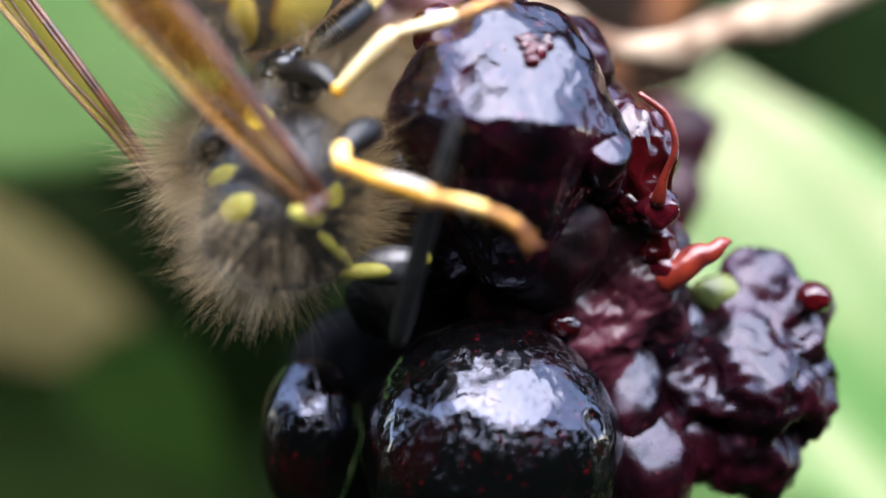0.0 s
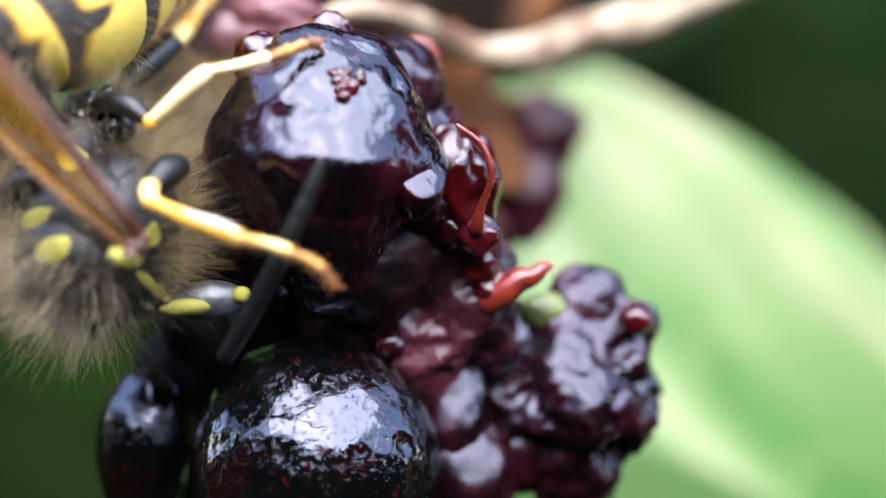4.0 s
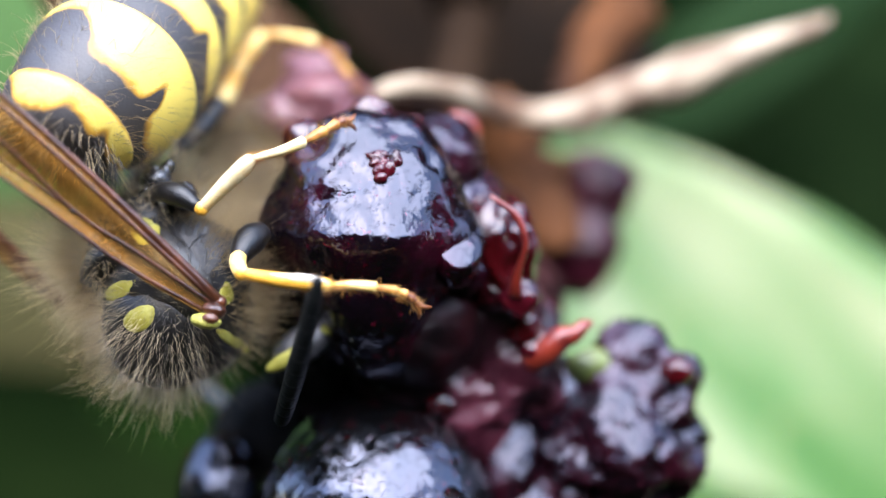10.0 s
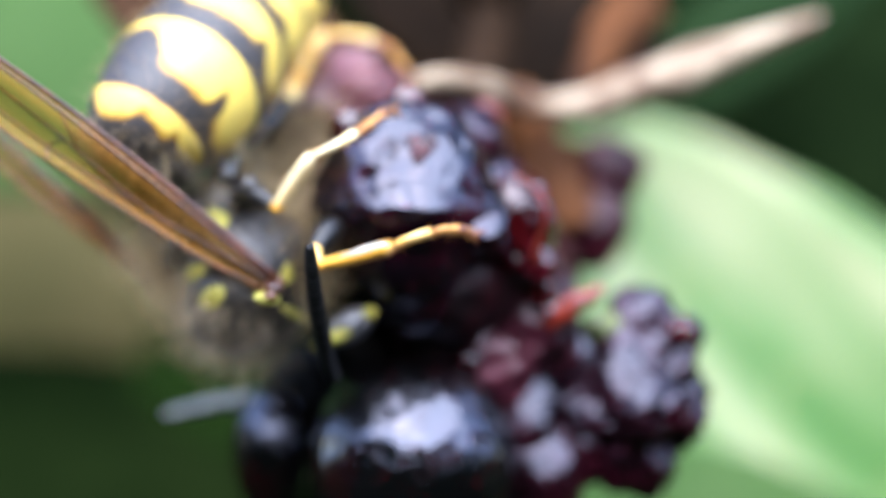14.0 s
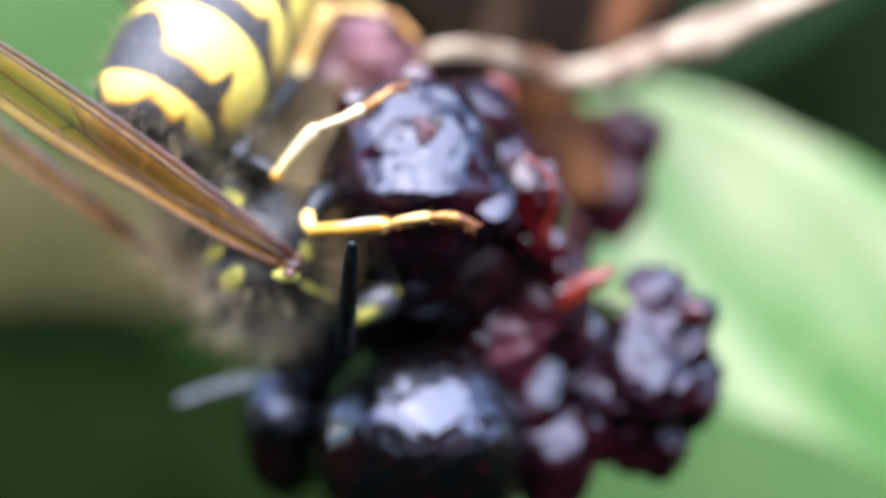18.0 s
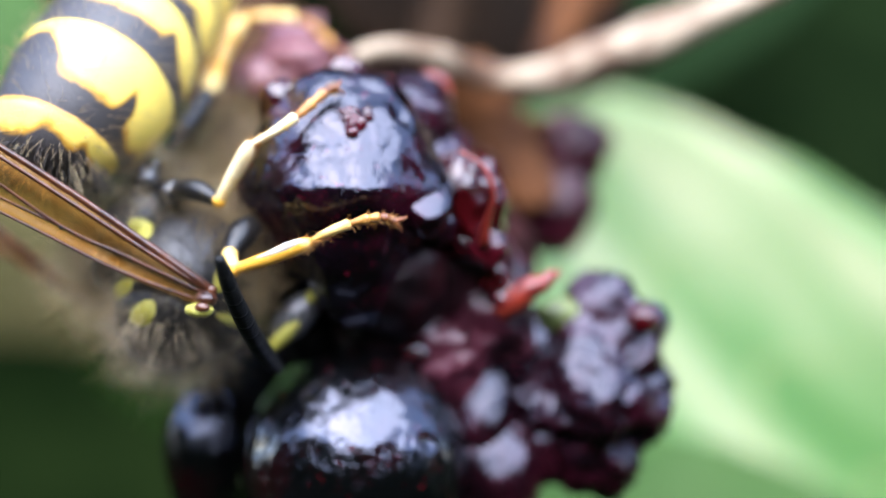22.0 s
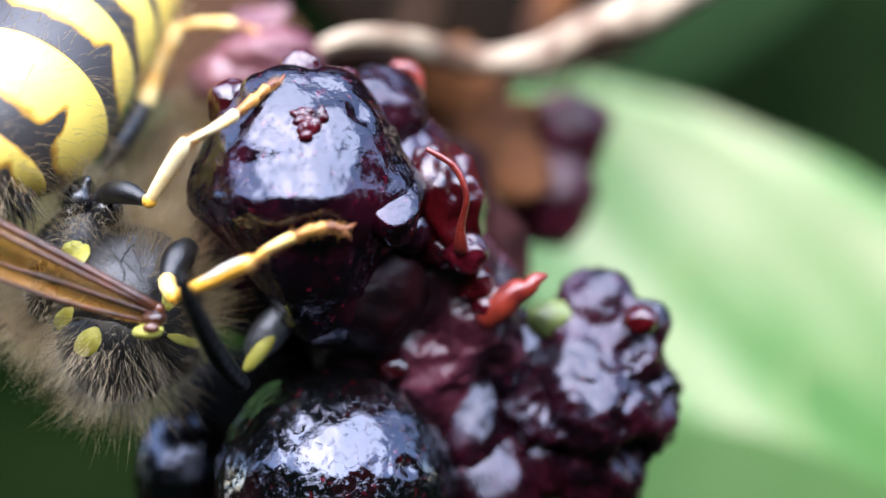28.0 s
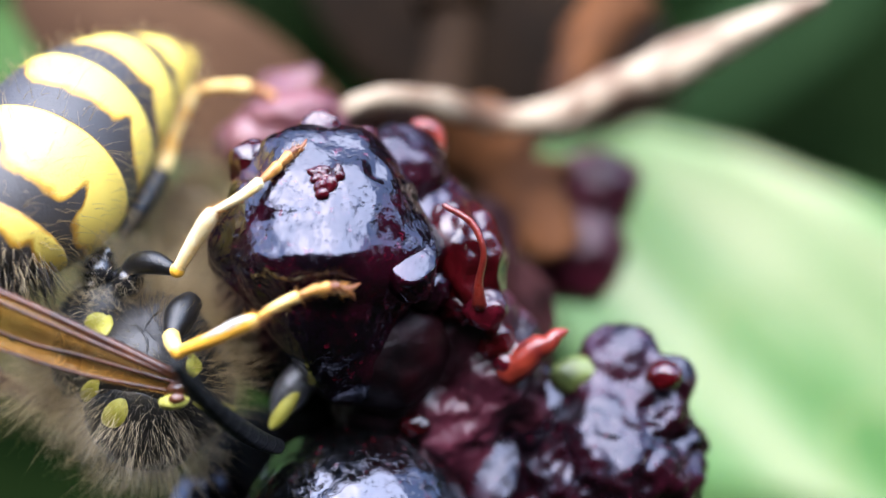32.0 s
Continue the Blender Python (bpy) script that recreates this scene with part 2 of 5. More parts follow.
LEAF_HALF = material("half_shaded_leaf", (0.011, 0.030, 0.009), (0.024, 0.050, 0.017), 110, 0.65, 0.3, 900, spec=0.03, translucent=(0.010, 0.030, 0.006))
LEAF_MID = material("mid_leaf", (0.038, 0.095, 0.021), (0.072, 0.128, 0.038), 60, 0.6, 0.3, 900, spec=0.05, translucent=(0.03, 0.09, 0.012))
LEAF_DIM = material("dim_leaf", (0.007, 0.022, 0.003), (0.013, 0.032, 0.005), 60, 0.6, 0.3, 900, spec=0.02, translucent=(0.008, 0.024, 0.003))
LEAF_OLIVE = material("withered_leaf", (0.026, 0.028, 0.008), (0.070, 0.056, 0.022), 45, 0.7, 0.3, 900, spec=0.03)
STEM = material("stem_brown", (0.022, 0.011, 0.005), (0.006, 0.004, 0.0025), 120, 0.8, 0.5, 1500, spec=0.05)
BROWN = material("withered_brown", (0.09, 0.045, 0.022), (0.035, 0.016, 0.008), 150, 0.8, 0.5, 1500, spec=0.05)
HEADC = material("head_cuticle", (0.006, 0.006, 0.006), (0.010, 0.009, 0.008), 3000, 0.6, 0.4, 20000, 0.0, 0.05)
LEAF_HEDGE = material("hedge_leaf", (0.010, 0.026, 0.007), (0.022, 0.042, 0.012), 20, 0.7, 0.3, 200, spec=0.05)
SOIL = material("soil", (0.012, 0.010, 0.006), (0.008, 0.014, 0.005), 6, 0.95, 0.5, 60, spec=0.0)
HEDGE = material("hedge", (0.005, 0.011, 0.004), (0.012, 0.020, 0.007), 25, 0.9, 0.5, 120, spec=0.0)


def membrane():
    m = bpy.data.materials.new("wing_membrane")
    m.use_nodes = True
    nt = m.node_tree
    p = nt.nodes["Principled BSDF"]
    tc = nt.nodes.new("ShaderNodeTexCoord")
    n = nt.nodes.new("ShaderNodeTexNoise")
    n.inputs["Scale"].default_value = 1800
    nt.links.new(tc.outputs["Object"], n.inputs["Vector"])
    ramp = nt.nodes.new("ShaderNodeValToRGB")
    ramp.color_ramp.elements[0].color, ramp.color_ramp.elements[1].color = (0.40, 0.16, 0.02, 1), (0.52, 0.26, 0.06, 1)
    nt.links.new(n.outputs["Fac"], ramp.inputs["Fac"])
    nt.links.new(ramp.outputs["Color"], p.inputs["Base Color"])
    p.inputs["Roughness"].default_value = 0.25
    b = nt.nodes.new("ShaderNodeBump")
    b.inputs["Strength"].default_value, b.inputs["Distance"].default_value = 0.4, 0.00003
    nt.links.new(n.outputs["Fac"], b.inputs["Height"])
    nt.links.new(b.outputs["Normal"], p.inputs["Normal"])
    t = nt.nodes.new("ShaderNodeBsdfTransparent")
    t.inputs["Color"].default_value = (0.97, 0.87, 0.66, 1)
    mix = nt.nodes.new("ShaderNodeMixShader")
    mix.inputs["Fac"].default_value = 0.80
    nt.links.new(p.outputs[0], mix.inputs[1])
    nt.links.new(t.outputs[0], mix.inputs[2])
    nt.links.new(mix.outputs[0], nt.nodes["Material Output"].inputs["Surface"])
    return m


def banded():
    """Black and yellow of the abdomen; the mesh's attribute says how far a point lies inside the yellow."""
    m = bpy.data.materials.new("banded_cuticle")
    m.use_nodes = True
    nt = m.node_tree
    p = nt.nodes["Principled BSDF"]
    at = nt.nodes.new("ShaderNodeAttribute")
    at.attribute_name = "band"
    tc = nt.nodes.new("ShaderNodeTexCoord")
    n = nt.nodes.new("ShaderNodeTexNoise")
    n.inputs["Scale"].default_value, n.inputs["Detail"].default_value = 3500, 4
    nt.links.new(tc.outputs["Object"], n.inputs["Vector"])
    mul = nt.nodes.new("ShaderNodeMath")
    mul.operation = "MULTIPLY_ADD"
    mul.inputs[1].default_value = 0.12
    nt.links.new(n.outputs["Fac"], mul.inputs[0])
    nt.links.new(at.outputs["Fac"], mul.inputs[2])
    ramp = nt.nodes.new("ShaderNodeValToRGB")
    e = ramp.color_ramp.elements
    # black lifted towards grey: sheen and flare are put into the colour
    e[0].position, e[0].color = 0.05, (0.042, 0.037, 0.035, 1)
    e[1].position, e[1].color = 0.16, (0.86, 0.63, 0.12, 1)
    mid = e.new(0.10)
    mid.color = (0.50, 0.24, 0.02, 1)
    nt.links.new(mul.outputs[0], ramp.inputs["Fac"])
    nt.links.new(ramp.outputs["Color"], p.inputs["Base Color"])
    n2 = nt.nodes.new("ShaderNodeTexNoise")
    n2.inputs["Scale"].default_value = 24000
    nt.links.new(tc.outputs["Object"], n2.inputs["Vector"])
    b = nt.nodes.new("ShaderNodeBump")
    b.inputs["Strength"].default_value, b.inputs["Distance"].default_value = 0.35, 0.00003
    nt.links.new(n2.outputs["Fac"], b.inputs["Height"])
    nt.links.new(b.outputs["Normal"], p.inputs["Normal"])
    p.inputs["Roughness"].default_value = 0.48
    return m


MEMBRANE, BANDED = membrane(), banded()

# ---- builders (all lengths in mm) ----
ORIGIN = {}


def thing(name, origin, label, category, group="", kind=""):
    """An empty at the base of a thing that is made of parts."""
    ob = tagged(new(name), label, category, group, kind)
    ob.location = Vector(origin) * MM + BASE
    ob.empty_display_size = 0.001
    ORIGIN[ob] = Vector(origin)
    return ob


def part(name, bm, mat, parent=None, label="", origin=None, smooth=True):
    """Links a bmesh, given in the place's millimetres, as one mesh under its thing."""
    o = Vector(origin) if origin is not None else (ORIGIN[parent] if parent else Vector((0, 0, 0)))
    me = bpy.data.meshes.new(name)
    bm.transform(Matrix.Scale(MM, 4) @ Matrix.Translation(-o))
    bm.normal_update()
    bm.to_mesh(me)
    bm.free()
    if smooth:
        me.polygons.foreach_set("use_smooth", [True] * len(me.polygons))
    me.materials.append(mat)
    ob = new(name, me)
    ORIGIN[ob] = o
    if parent:
        ob.parent = parent
        ob.location = (o - ORIGIN[parent]) * MM
    else:
        ob.location = o * MM + BASE
    if label:
        ob["label"] = label
    return ob


def ball(center, radii, axes=None, sub=4, rough=0.0, freq=1.0, seed=0, bm=None, fine=0.0, dents=(), flats=()):
    """An ellipsoid with an uneven surface; axes: a 3x3 matrix of its directions."""
    own = bmesh.new() if bm is None else bm
    made = bmesh.ops.create_icosphere(own, subdivisions=sub, radius=1)["verts"]
    r = Vector(radii) if hasattr(radii, "__len__") else Vector((radii,) * 3)
    turn = axes or Matrix.Identity(3)
    off = Vector((seed * 7.3, seed * 3.1, seed * 5.7))
    for v in made:
        d = v.co.copy()
        s = 1 + rough * noise.noise(d * freq + off) + rough * 0.5 * noise.noise(d * freq * 2.7 + off)
        if fine:
            s += fine * noise.noise(d * freq * 7 + off) + fine * 0.6 * noise.noise(d * freq * 15 + off)
        v.co = Vector(center) + turn @ Vector((d.x * r.x, d.y * r.y, d.z * r.z)) * s
        for place, way, keep in flats:
            rise = (v.co - Vector(place)).dot(Vector(way).normalized())
            if rise > 0:
                v.co -= Vector(way).normalized() * rise * (1 - keep)
        for place, wide, deep in dents:
            gap = (v.co - Vector(place)).length / wide
            if gap < 1.6:
                v.co -= d * deep * (math.exp(-gap * gap * 2.2) * (1 + 0.5 * noise.noise(v.co * 4)) - 0.12 * math.exp(-((gap - 1.1) ** 2) * 8))
    return own


def merged(center, lobes, sub=6, sharp=9.0, rough=0.0, freq=1.0, seed=0, fine=0.0, dents=(), flats=(), tuck=None):
    """One lumpy mass: lobes (place, radius) that run softly into one another round a middle; tuck: a height below which it draws in, and how fast."""
    bm = bmesh.new()
    bmesh.ops.create_icosphere(bm, subdivisions=sub, radius=1)
    mid = Vector(center)
    off = Vector((seed * 7.3, seed * 3.1, seed * 5.7))
    gaps = [(Vector(p) - mid, r) for p, r in lobes]
    for v in bm.verts:
        d = v.co.copy()
        total = 0.0
        for g, r in gaps:
            along = g.dot(d)
            miss = r * r - (g.length_squared - along * along)
            reach = along + math.sqrt(miss) if miss > 0 else along - math.sqrt(-miss)
            total += math.exp(sharp * min(reach, 6))
        far = math.log(total) / sharp
        p = d * max(far, 0.3)
        far += rough * noise.noise(p * freq + off) + rough * 0.5 * noise.noise(p * freq * 2.6 + off) + fine * noise.noise(p * freq * 8 + off)
        v.co = mid + d * max(far, 0.3)
        for place, way, keep in flats:
            rise = (v.co - Vector(place)).dot(Vector(way).normalized())
            if rise > 0:
                v.co -= Vector(way).normalized() * rise * (1 - keep)
        if tuck:
            drop = tuck[0] + 0.12 * noise.noise(v.co * 1.7 + off) - v.co.z
            if drop > 0:
                drop = min(drop, 1.0)
                share = 1 - tuck[1] * drop * drop / (drop + 0.12)
                v.co.x, v.co.y = mid.x + (v.co.x - mid.x) * share, mid.y + (v.co.y - mid.y) * share
        for place, wide, deep in dents:
            gap = (v.co - Vector(place)).length / wide
            if gap < 1.6:
                v.co -= d * deep * (math.exp(-gap * gap * 2.2) * (1 + 0.5 * noise.noise(v.co * 4)) - 0.12 * math.exp(-((gap - 1.1) ** 2) * 8))
    return bm


def spline(points, steps):
    """Points along a smooth curve through the given ones (each any number of values)."""
    p = [np.array(q, float) for q in points]
    p = [2 * p[0] - p[1], *p, 2 * p[-1] - p[-2]]
    out = []
    for i in range(1, len(p) - 2):
        a, b, c, d = p[i - 1 : i + 3]
        for k in range(steps):
            t = k / steps
            out.append(0.5 * (2 * b + (c - a) * t + (2 * a - 5 * b + 4 * c - d) * t * t + (3 * b - a - 3 * c + d) * t**3))
    out.append(p[-2])
    return out


def tube(points, radii, sides=12, steps=4, bm=None, flat=1.0):
    """A tube with rounded ends through the points; radii at each of them."""
    own = bmesh.new() if bm is None else bm
    rows = spline([(*p, r) for p, r in zip(points, radii)], steps)
    at = [Vector(r[:3]) for r in rows]
    rad = [float(r[3]) for r in rows]
    first, last = at[0] - (at[1] - at[0]).normalized() * rad[0] * 0.5, at[-1] + (at[-1] - at[-2]).normalized() * rad[-1] * 0.5
    at, rad = [first, *at, last], [rad[0] * 0.45, *rad, rad[-1] * 0.45]
    up, rings = Vector((0.3, 0.2, 1)), []
    for i, c in enumerate(at):
        d = (at[min(i + 1, len(at) - 1)] - at[max(i - 1, 0)]).normalized()
        side = d.cross(up).normalized() if abs(d.dot(up.normalized())) < 0.98 else d.orthogonal().normalized()
        up2 = side.cross(d)
        up = up2
        rings.append([own.verts.new(c + (side * math.cos(a) + up2 * math.sin(a) * flat) * rad[i]) for a in (2 * math.pi * k / sides for k in range(sides))])
    for a, b in zip(rings, rings[1:]):
        for k in range(sides):
            own.faces.new((a[k], a[(k + 1) % sides], b[(k + 1) % sides], b[k]))
    own.faces.new(rings[0][::-1])
    own.faces.new(rings[-1])
    return own


def sheet(rows, cols, place, thick=0.15):
    """A thin curved sheet with real thickness: place(u, v) gives its upper side for u, v in 0..1."""
    bm = bmesh.new()
    grid = [[Vector(place(i / rows, j / cols)) for j in range(cols + 1)] for i in range(rows + 1)]
    def nrm(i, j):
        a = grid[min(i + 1, rows)][j] - grid[max(i - 1, 0)][j]
        b = grid[i][min(j + 1, cols)] - grid[i][max(j - 1, 0)]
        n = a.cross(b)
        return n.normalized() if n.length > 1e-9 else Vector((0, 1, 0))
    top = [[bm.verts.new(grid[i][j]) for j in range(cols + 1)] for i in range(rows + 1)]
    low = [[bm.verts.new(grid[i][j] - nrm(i, j) * thick) for j in range(cols + 1)] for i in range(rows + 1)]
    for i in range(rows):
        for j in range(cols):
            bm.faces.new((top[i][j], top[i + 1][j], top[i + 1][j + 1], top[i][j + 1]))
            bm.faces.new((low[i][j + 1], low[i + 1][j + 1], low[i + 1][j], low[i][j]))
    for i in range(rows):
        bm.faces.new((top[i][0], low[i][0], low[i + 1][0], top[i + 1][0]))
        bm.faces.new((top[i + 1][cols], low[i + 1][cols], low[i][cols], top[i][cols]))
    for j in range(cols):
        bm.faces.new((top[0][j + 1], low[0][j + 1], low[0][j], top[0][j]))
        bm.faces.new((top[rows][j], low[rows][j], low[rows][j + 1], top[rows][j + 1]))
    return bm


def hairs(name, roots, mat, parent, length, width, lean, droop, seed, label="", spread=0.35):
    """Many tapered three-sided hairs; roots: (place, normal) pairs; lean: a direction added to the normal."""
    rng = random.Random(seed)
    verts, faces = [], []
    lean = Vector(lean)
    o = ORIGIN[parent]
    for at, n in roots:
        rnd = Vector((rng.gauss(0, 1), rng.gauss(0, 1), rng.gauss(0, 1))) * spread
        d = (Vector(n) + lean + rnd).normalized()
        l = length * rng.uniform(0.55, 1.15)
        bend = Vector((rng.gauss(0, 1), rng.gauss(0, 1), rng.gauss(0, 1))) * 0.25 + Vector(droop)
        side = d.orthogonal().normalized()
        up = d.cross(side)
        first = len(verts)
        for k in range(4):
            f = k / 4
            c = Vector(at) + d * l * f + bend * l * f * f
            w = width * (1 - 0.75 * f)
            for a in range(3):
                verts.append((c + (side * math.cos(a * 2.094) + up * math.sin(a * 2.094)) * w - o) * MM)
        verts.append((Vector(at) + d * l + bend * l - o) * MM)
        for k in range(3):
            for a in range(3):
                p, q = first + 3 * k + a, first + 3 * k + (a + 1) % 3
                faces.append((p, q, q + 3, p + 3))
        tip = first + 12
        for a in range(3):
            faces.append((first + 9 + a, first + 9 + (a + 1) % 3, tip))
    me = bpy.data.meshes.new(name)
    me.from_pydata(verts, [], faces)
    me.polygons.foreach_set("use_smooth", [True] * len(me.polygons))
    me.materials.append(mat)
    ob = new(name, me)
    ob.parent = parent
    ORIGIN[ob] = o
    ob["kind"] = "stuff"
    if label:
        ob["label"] = label
    return ob


def roots_on(center, radii, axes, count, seed, keep):
    """Places and normals spread over an ellipsoid, where keep(direction) holds."""
    rng = random.Random(seed)
    out = []
    while len(out) < count:
        d = Vector((rng.gauss(0, 1), rng.gauss(0, 1), rng.gauss(0, 1))).normalized()
        if keep(d):
            n = axes @ Vector((d.x / radii[0], d.y / radii[1], d.z / radii[2])).normalized()
            out.append((Vector(center) + axes @ Vector((d.x * radii[0], d.y * radii[1], d.z * radii[2])) * 0.98, n))
    return out


# ---- setting: ground, hedge and leaves behind ----
def setting():
    bm = bmesh.new()
    n = 24
    for i in range(n + 1):
        for j in range(n + 1):
            x, y = (i / n - 0.5), (j / n - 0.5)
            x, y = x * abs(x) * 800000, y * abs(y) * 800000
            bm.verts.new((x, y, -600 + 12 * noise.noise(Vector((x, y, 0)) * 0.004)))
    bm.verts.ensure_lookup_table()
    for i in range(n):
        for j in range(n):
            a = i * (n + 1) + j
            bm.faces.new((bm.verts[a], bm.verts[a + n + 1], bm.verts[a + n + 2], bm.verts[a + 1]))
    tagged(part("ground", bm, SOIL), "dark soil with low green growth", "ground", kind="structure")


def leaf(name, base, tip, half, normal, mat, label, bow=0.1, ribs=0, rib_mat=None, thick=0.2, group="bramble leaves", lengthwise=0, cup=-0.15):
    """A leaf blade from its base to its tip, with a serrated edge, a midrib and side ribs."""
    base, tip, normal = Vector(base), Vector(tip), Vector(normal).normalized()
    ob = thing(name, base, label, "leaf", group)
    along = tip - base
    side = along.cross(normal).normalized()
    up = side.cross(along).normalized()
    size = along.length
    def place(u, v):
        w = half * (math.sin(math.pi * min(1, u * 0.93 + 0.05)) ** 0.75) * (1 + 0.008 * math.sin(u * 60))
        s = 2 * v - 1
        return base + along * u + side * s * w + up * (size * bow * math.sin(math.pi * u) + abs(s) ** 1.6 * w * cup + 0.006 * half * math.cos(u * 50) * abs(s))
    part("blade", sheet(44, 12, place, thick), mat, ob)
    for k in range(lengthwise):
        v = 0.08 + 0.84 * (k + 0.5) / lengthwise
        part("rib", tube([Vector(place(u, 0.5 + (v - 0.5) * min(1, 0.35 + u * 2.2))) + up * 0.1 for u in (0.02, 0.2, 0.4, 0.6, 0.8, 0.97)], [half * r for r in (0.03, 0.06, 0.08, 0.085, 0.07, 0.02)], 8, 3, flat=0.12), rib_mat, ob)
    if ribs:
        part("midrib", tube([Vector(place(u, 0.5)) + up * (0.1 - half * 0.04) for u in (0, 0.25, 0.5, 0.75, 0.98)], [half * 0.05, half * 0.045, half * 0.035, half * 0.025, half * 0.01], 8, 3), rib_mat, ob)
        for k in range(ribs):
            u = 0.06 + 0.8 * k / ribs
            for s in (0.0, 1.0):
                pts = [Vector(place(min(1, u + 0.16 * f), 0.5 + (s - 0.5) * f)) + up * (0.08 - half * 0.02) for f in (0, 0.35, 0.7, 0.97)]
                part("side_rib", tube(pts, [half * 0.028, half * 0.024, half * 0.018, half * 0.008], 6, 2), rib_mat, ob)
    return ob


setting()
pale_leaf = leaf("bramble_leaf", (1.66, 30.0, 5.51), (35.07, 30.0, -29.61), 9.3, (0.2, -1, 0.35), LEAF, "pale green leaf with light ribs behind the berry, sunlit tone put into its colour", 0.04, 6, LEAF_RIB, thick=0.08, cup=0.16)
shade_leaf = leaf("bramble_leaf", (4.90, 42.00, 12.42), (37.60, 40.00, 1.74), 11, (0.1, -1, 0.5), LEAF_SHADED, "dark green leaf behind the berry, shade put into its colour", 0.06, 5, LEAF_SHADED)
half_shade_leaf = leaf("bramble_leaf", (6.20, 34.00, 5.20), (20.50, 34.00, 16.00), 2.6, (0.1, -1, 0.4), LEAF_HALF, "green leaf behind the berry, half shade put into its colour", 0.05, 4, LEAF_HALF)
leaf("bramble_leaf", (-4.53, 22.00, -11.30), (18.52, 22.00, -12.92), 5, (0, -1, 0.5), LEAF_MID, "green leaf below the berry, some shade put into its colour", 0.06, 5, LEAF_MID)
leaf("bramble_leaf", (-33.49, 45.00, -8.62), (-4.65, 48.00, -22.89), 8.4, (0.3, -1, 0.6), SHADE_LEAF, "dark green leaf beside the berry, deep shade put into its colour", 0.06, 5, SHADE_LEAF)
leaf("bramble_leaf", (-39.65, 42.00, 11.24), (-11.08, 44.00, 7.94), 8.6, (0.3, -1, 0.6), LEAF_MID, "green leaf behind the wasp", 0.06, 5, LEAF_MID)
leaf("bramble_leaf", (-57.87, 66.00, -3.21), (-20.57, 70.00, -6.33), 10.5, (0.3, -1, 0.3), LEAF_OLIVE, "withered olive brown leaf behind the wasp", 0.06, 4, LEAF_OLIVE)
# dark leaf added to fill the black gap above the berry
leaf("bramble_leaf", (-5.09, 20.00, 11.59), (6.99, 22.00, 6.29), 4.5, (0.0, -1, 0.3), STEM, "dark brown leaf filling the dark gap above the berry", 0.06, 4, STEM)
leaf("bramble_leaf", (-12.96, 15.00, 9.69), (-2.38, 14.00, 2.99), 2.4, (0.1, -1, 0.3), BROWN, "withered rusty brown leaf behind the wasp", 0.06, 4, BROWN)
leaf("bramble_leaf", (-16.41, 50.00, -4.62), (-18.21, 48.00, -27.73), 6.5, (0.2, -1, 0.5), LEAF_DIM, "small green leaf below the wasp, shade put into its colour", 0.06, 4, LEAF_DIM)


def small_leaves(bm, rng, count, lo, hi, tilt, spots=None, size=(12, 26)):
    """Scatters small pointed leaves in a box, or round the given spots."""
    for k in range(count):
        c = Vector(spots[k]) if spots else Vector([rng.uniform(a, b) for a, b in zip(lo, hi)])
        d = Vector((rng.gauss(0, 1), rng.gauss(0, 0.5), rng.gauss(-0.3, 1))).normalized()
        n = Vector((rng.gauss(0, 0.5), rng.gauss(0, 0.5), rng.gauss(0, 0.5))) + Vector(tilt)
        s = d.cross(n).normalized()
        n = s.cross(d)
        l = rng.uniform(*size)
        vs = [bm.verts.new(c + d * l * u + s * l * 0.3 * w + n * l * 0.08 * abs(w)) for u, w in ((-0.5, 0), (-0.2, 0.8), (0.15, 0.9), (0.5, 0), (0.15, -0.9), (-0.2, -0.8))]
        for a, b, e in ((0, 1, 5), (1, 2, 5), (2, 4, 5), (2, 3, 4)):
            bm.faces.new((vs[a], vs[b], vs[e]))


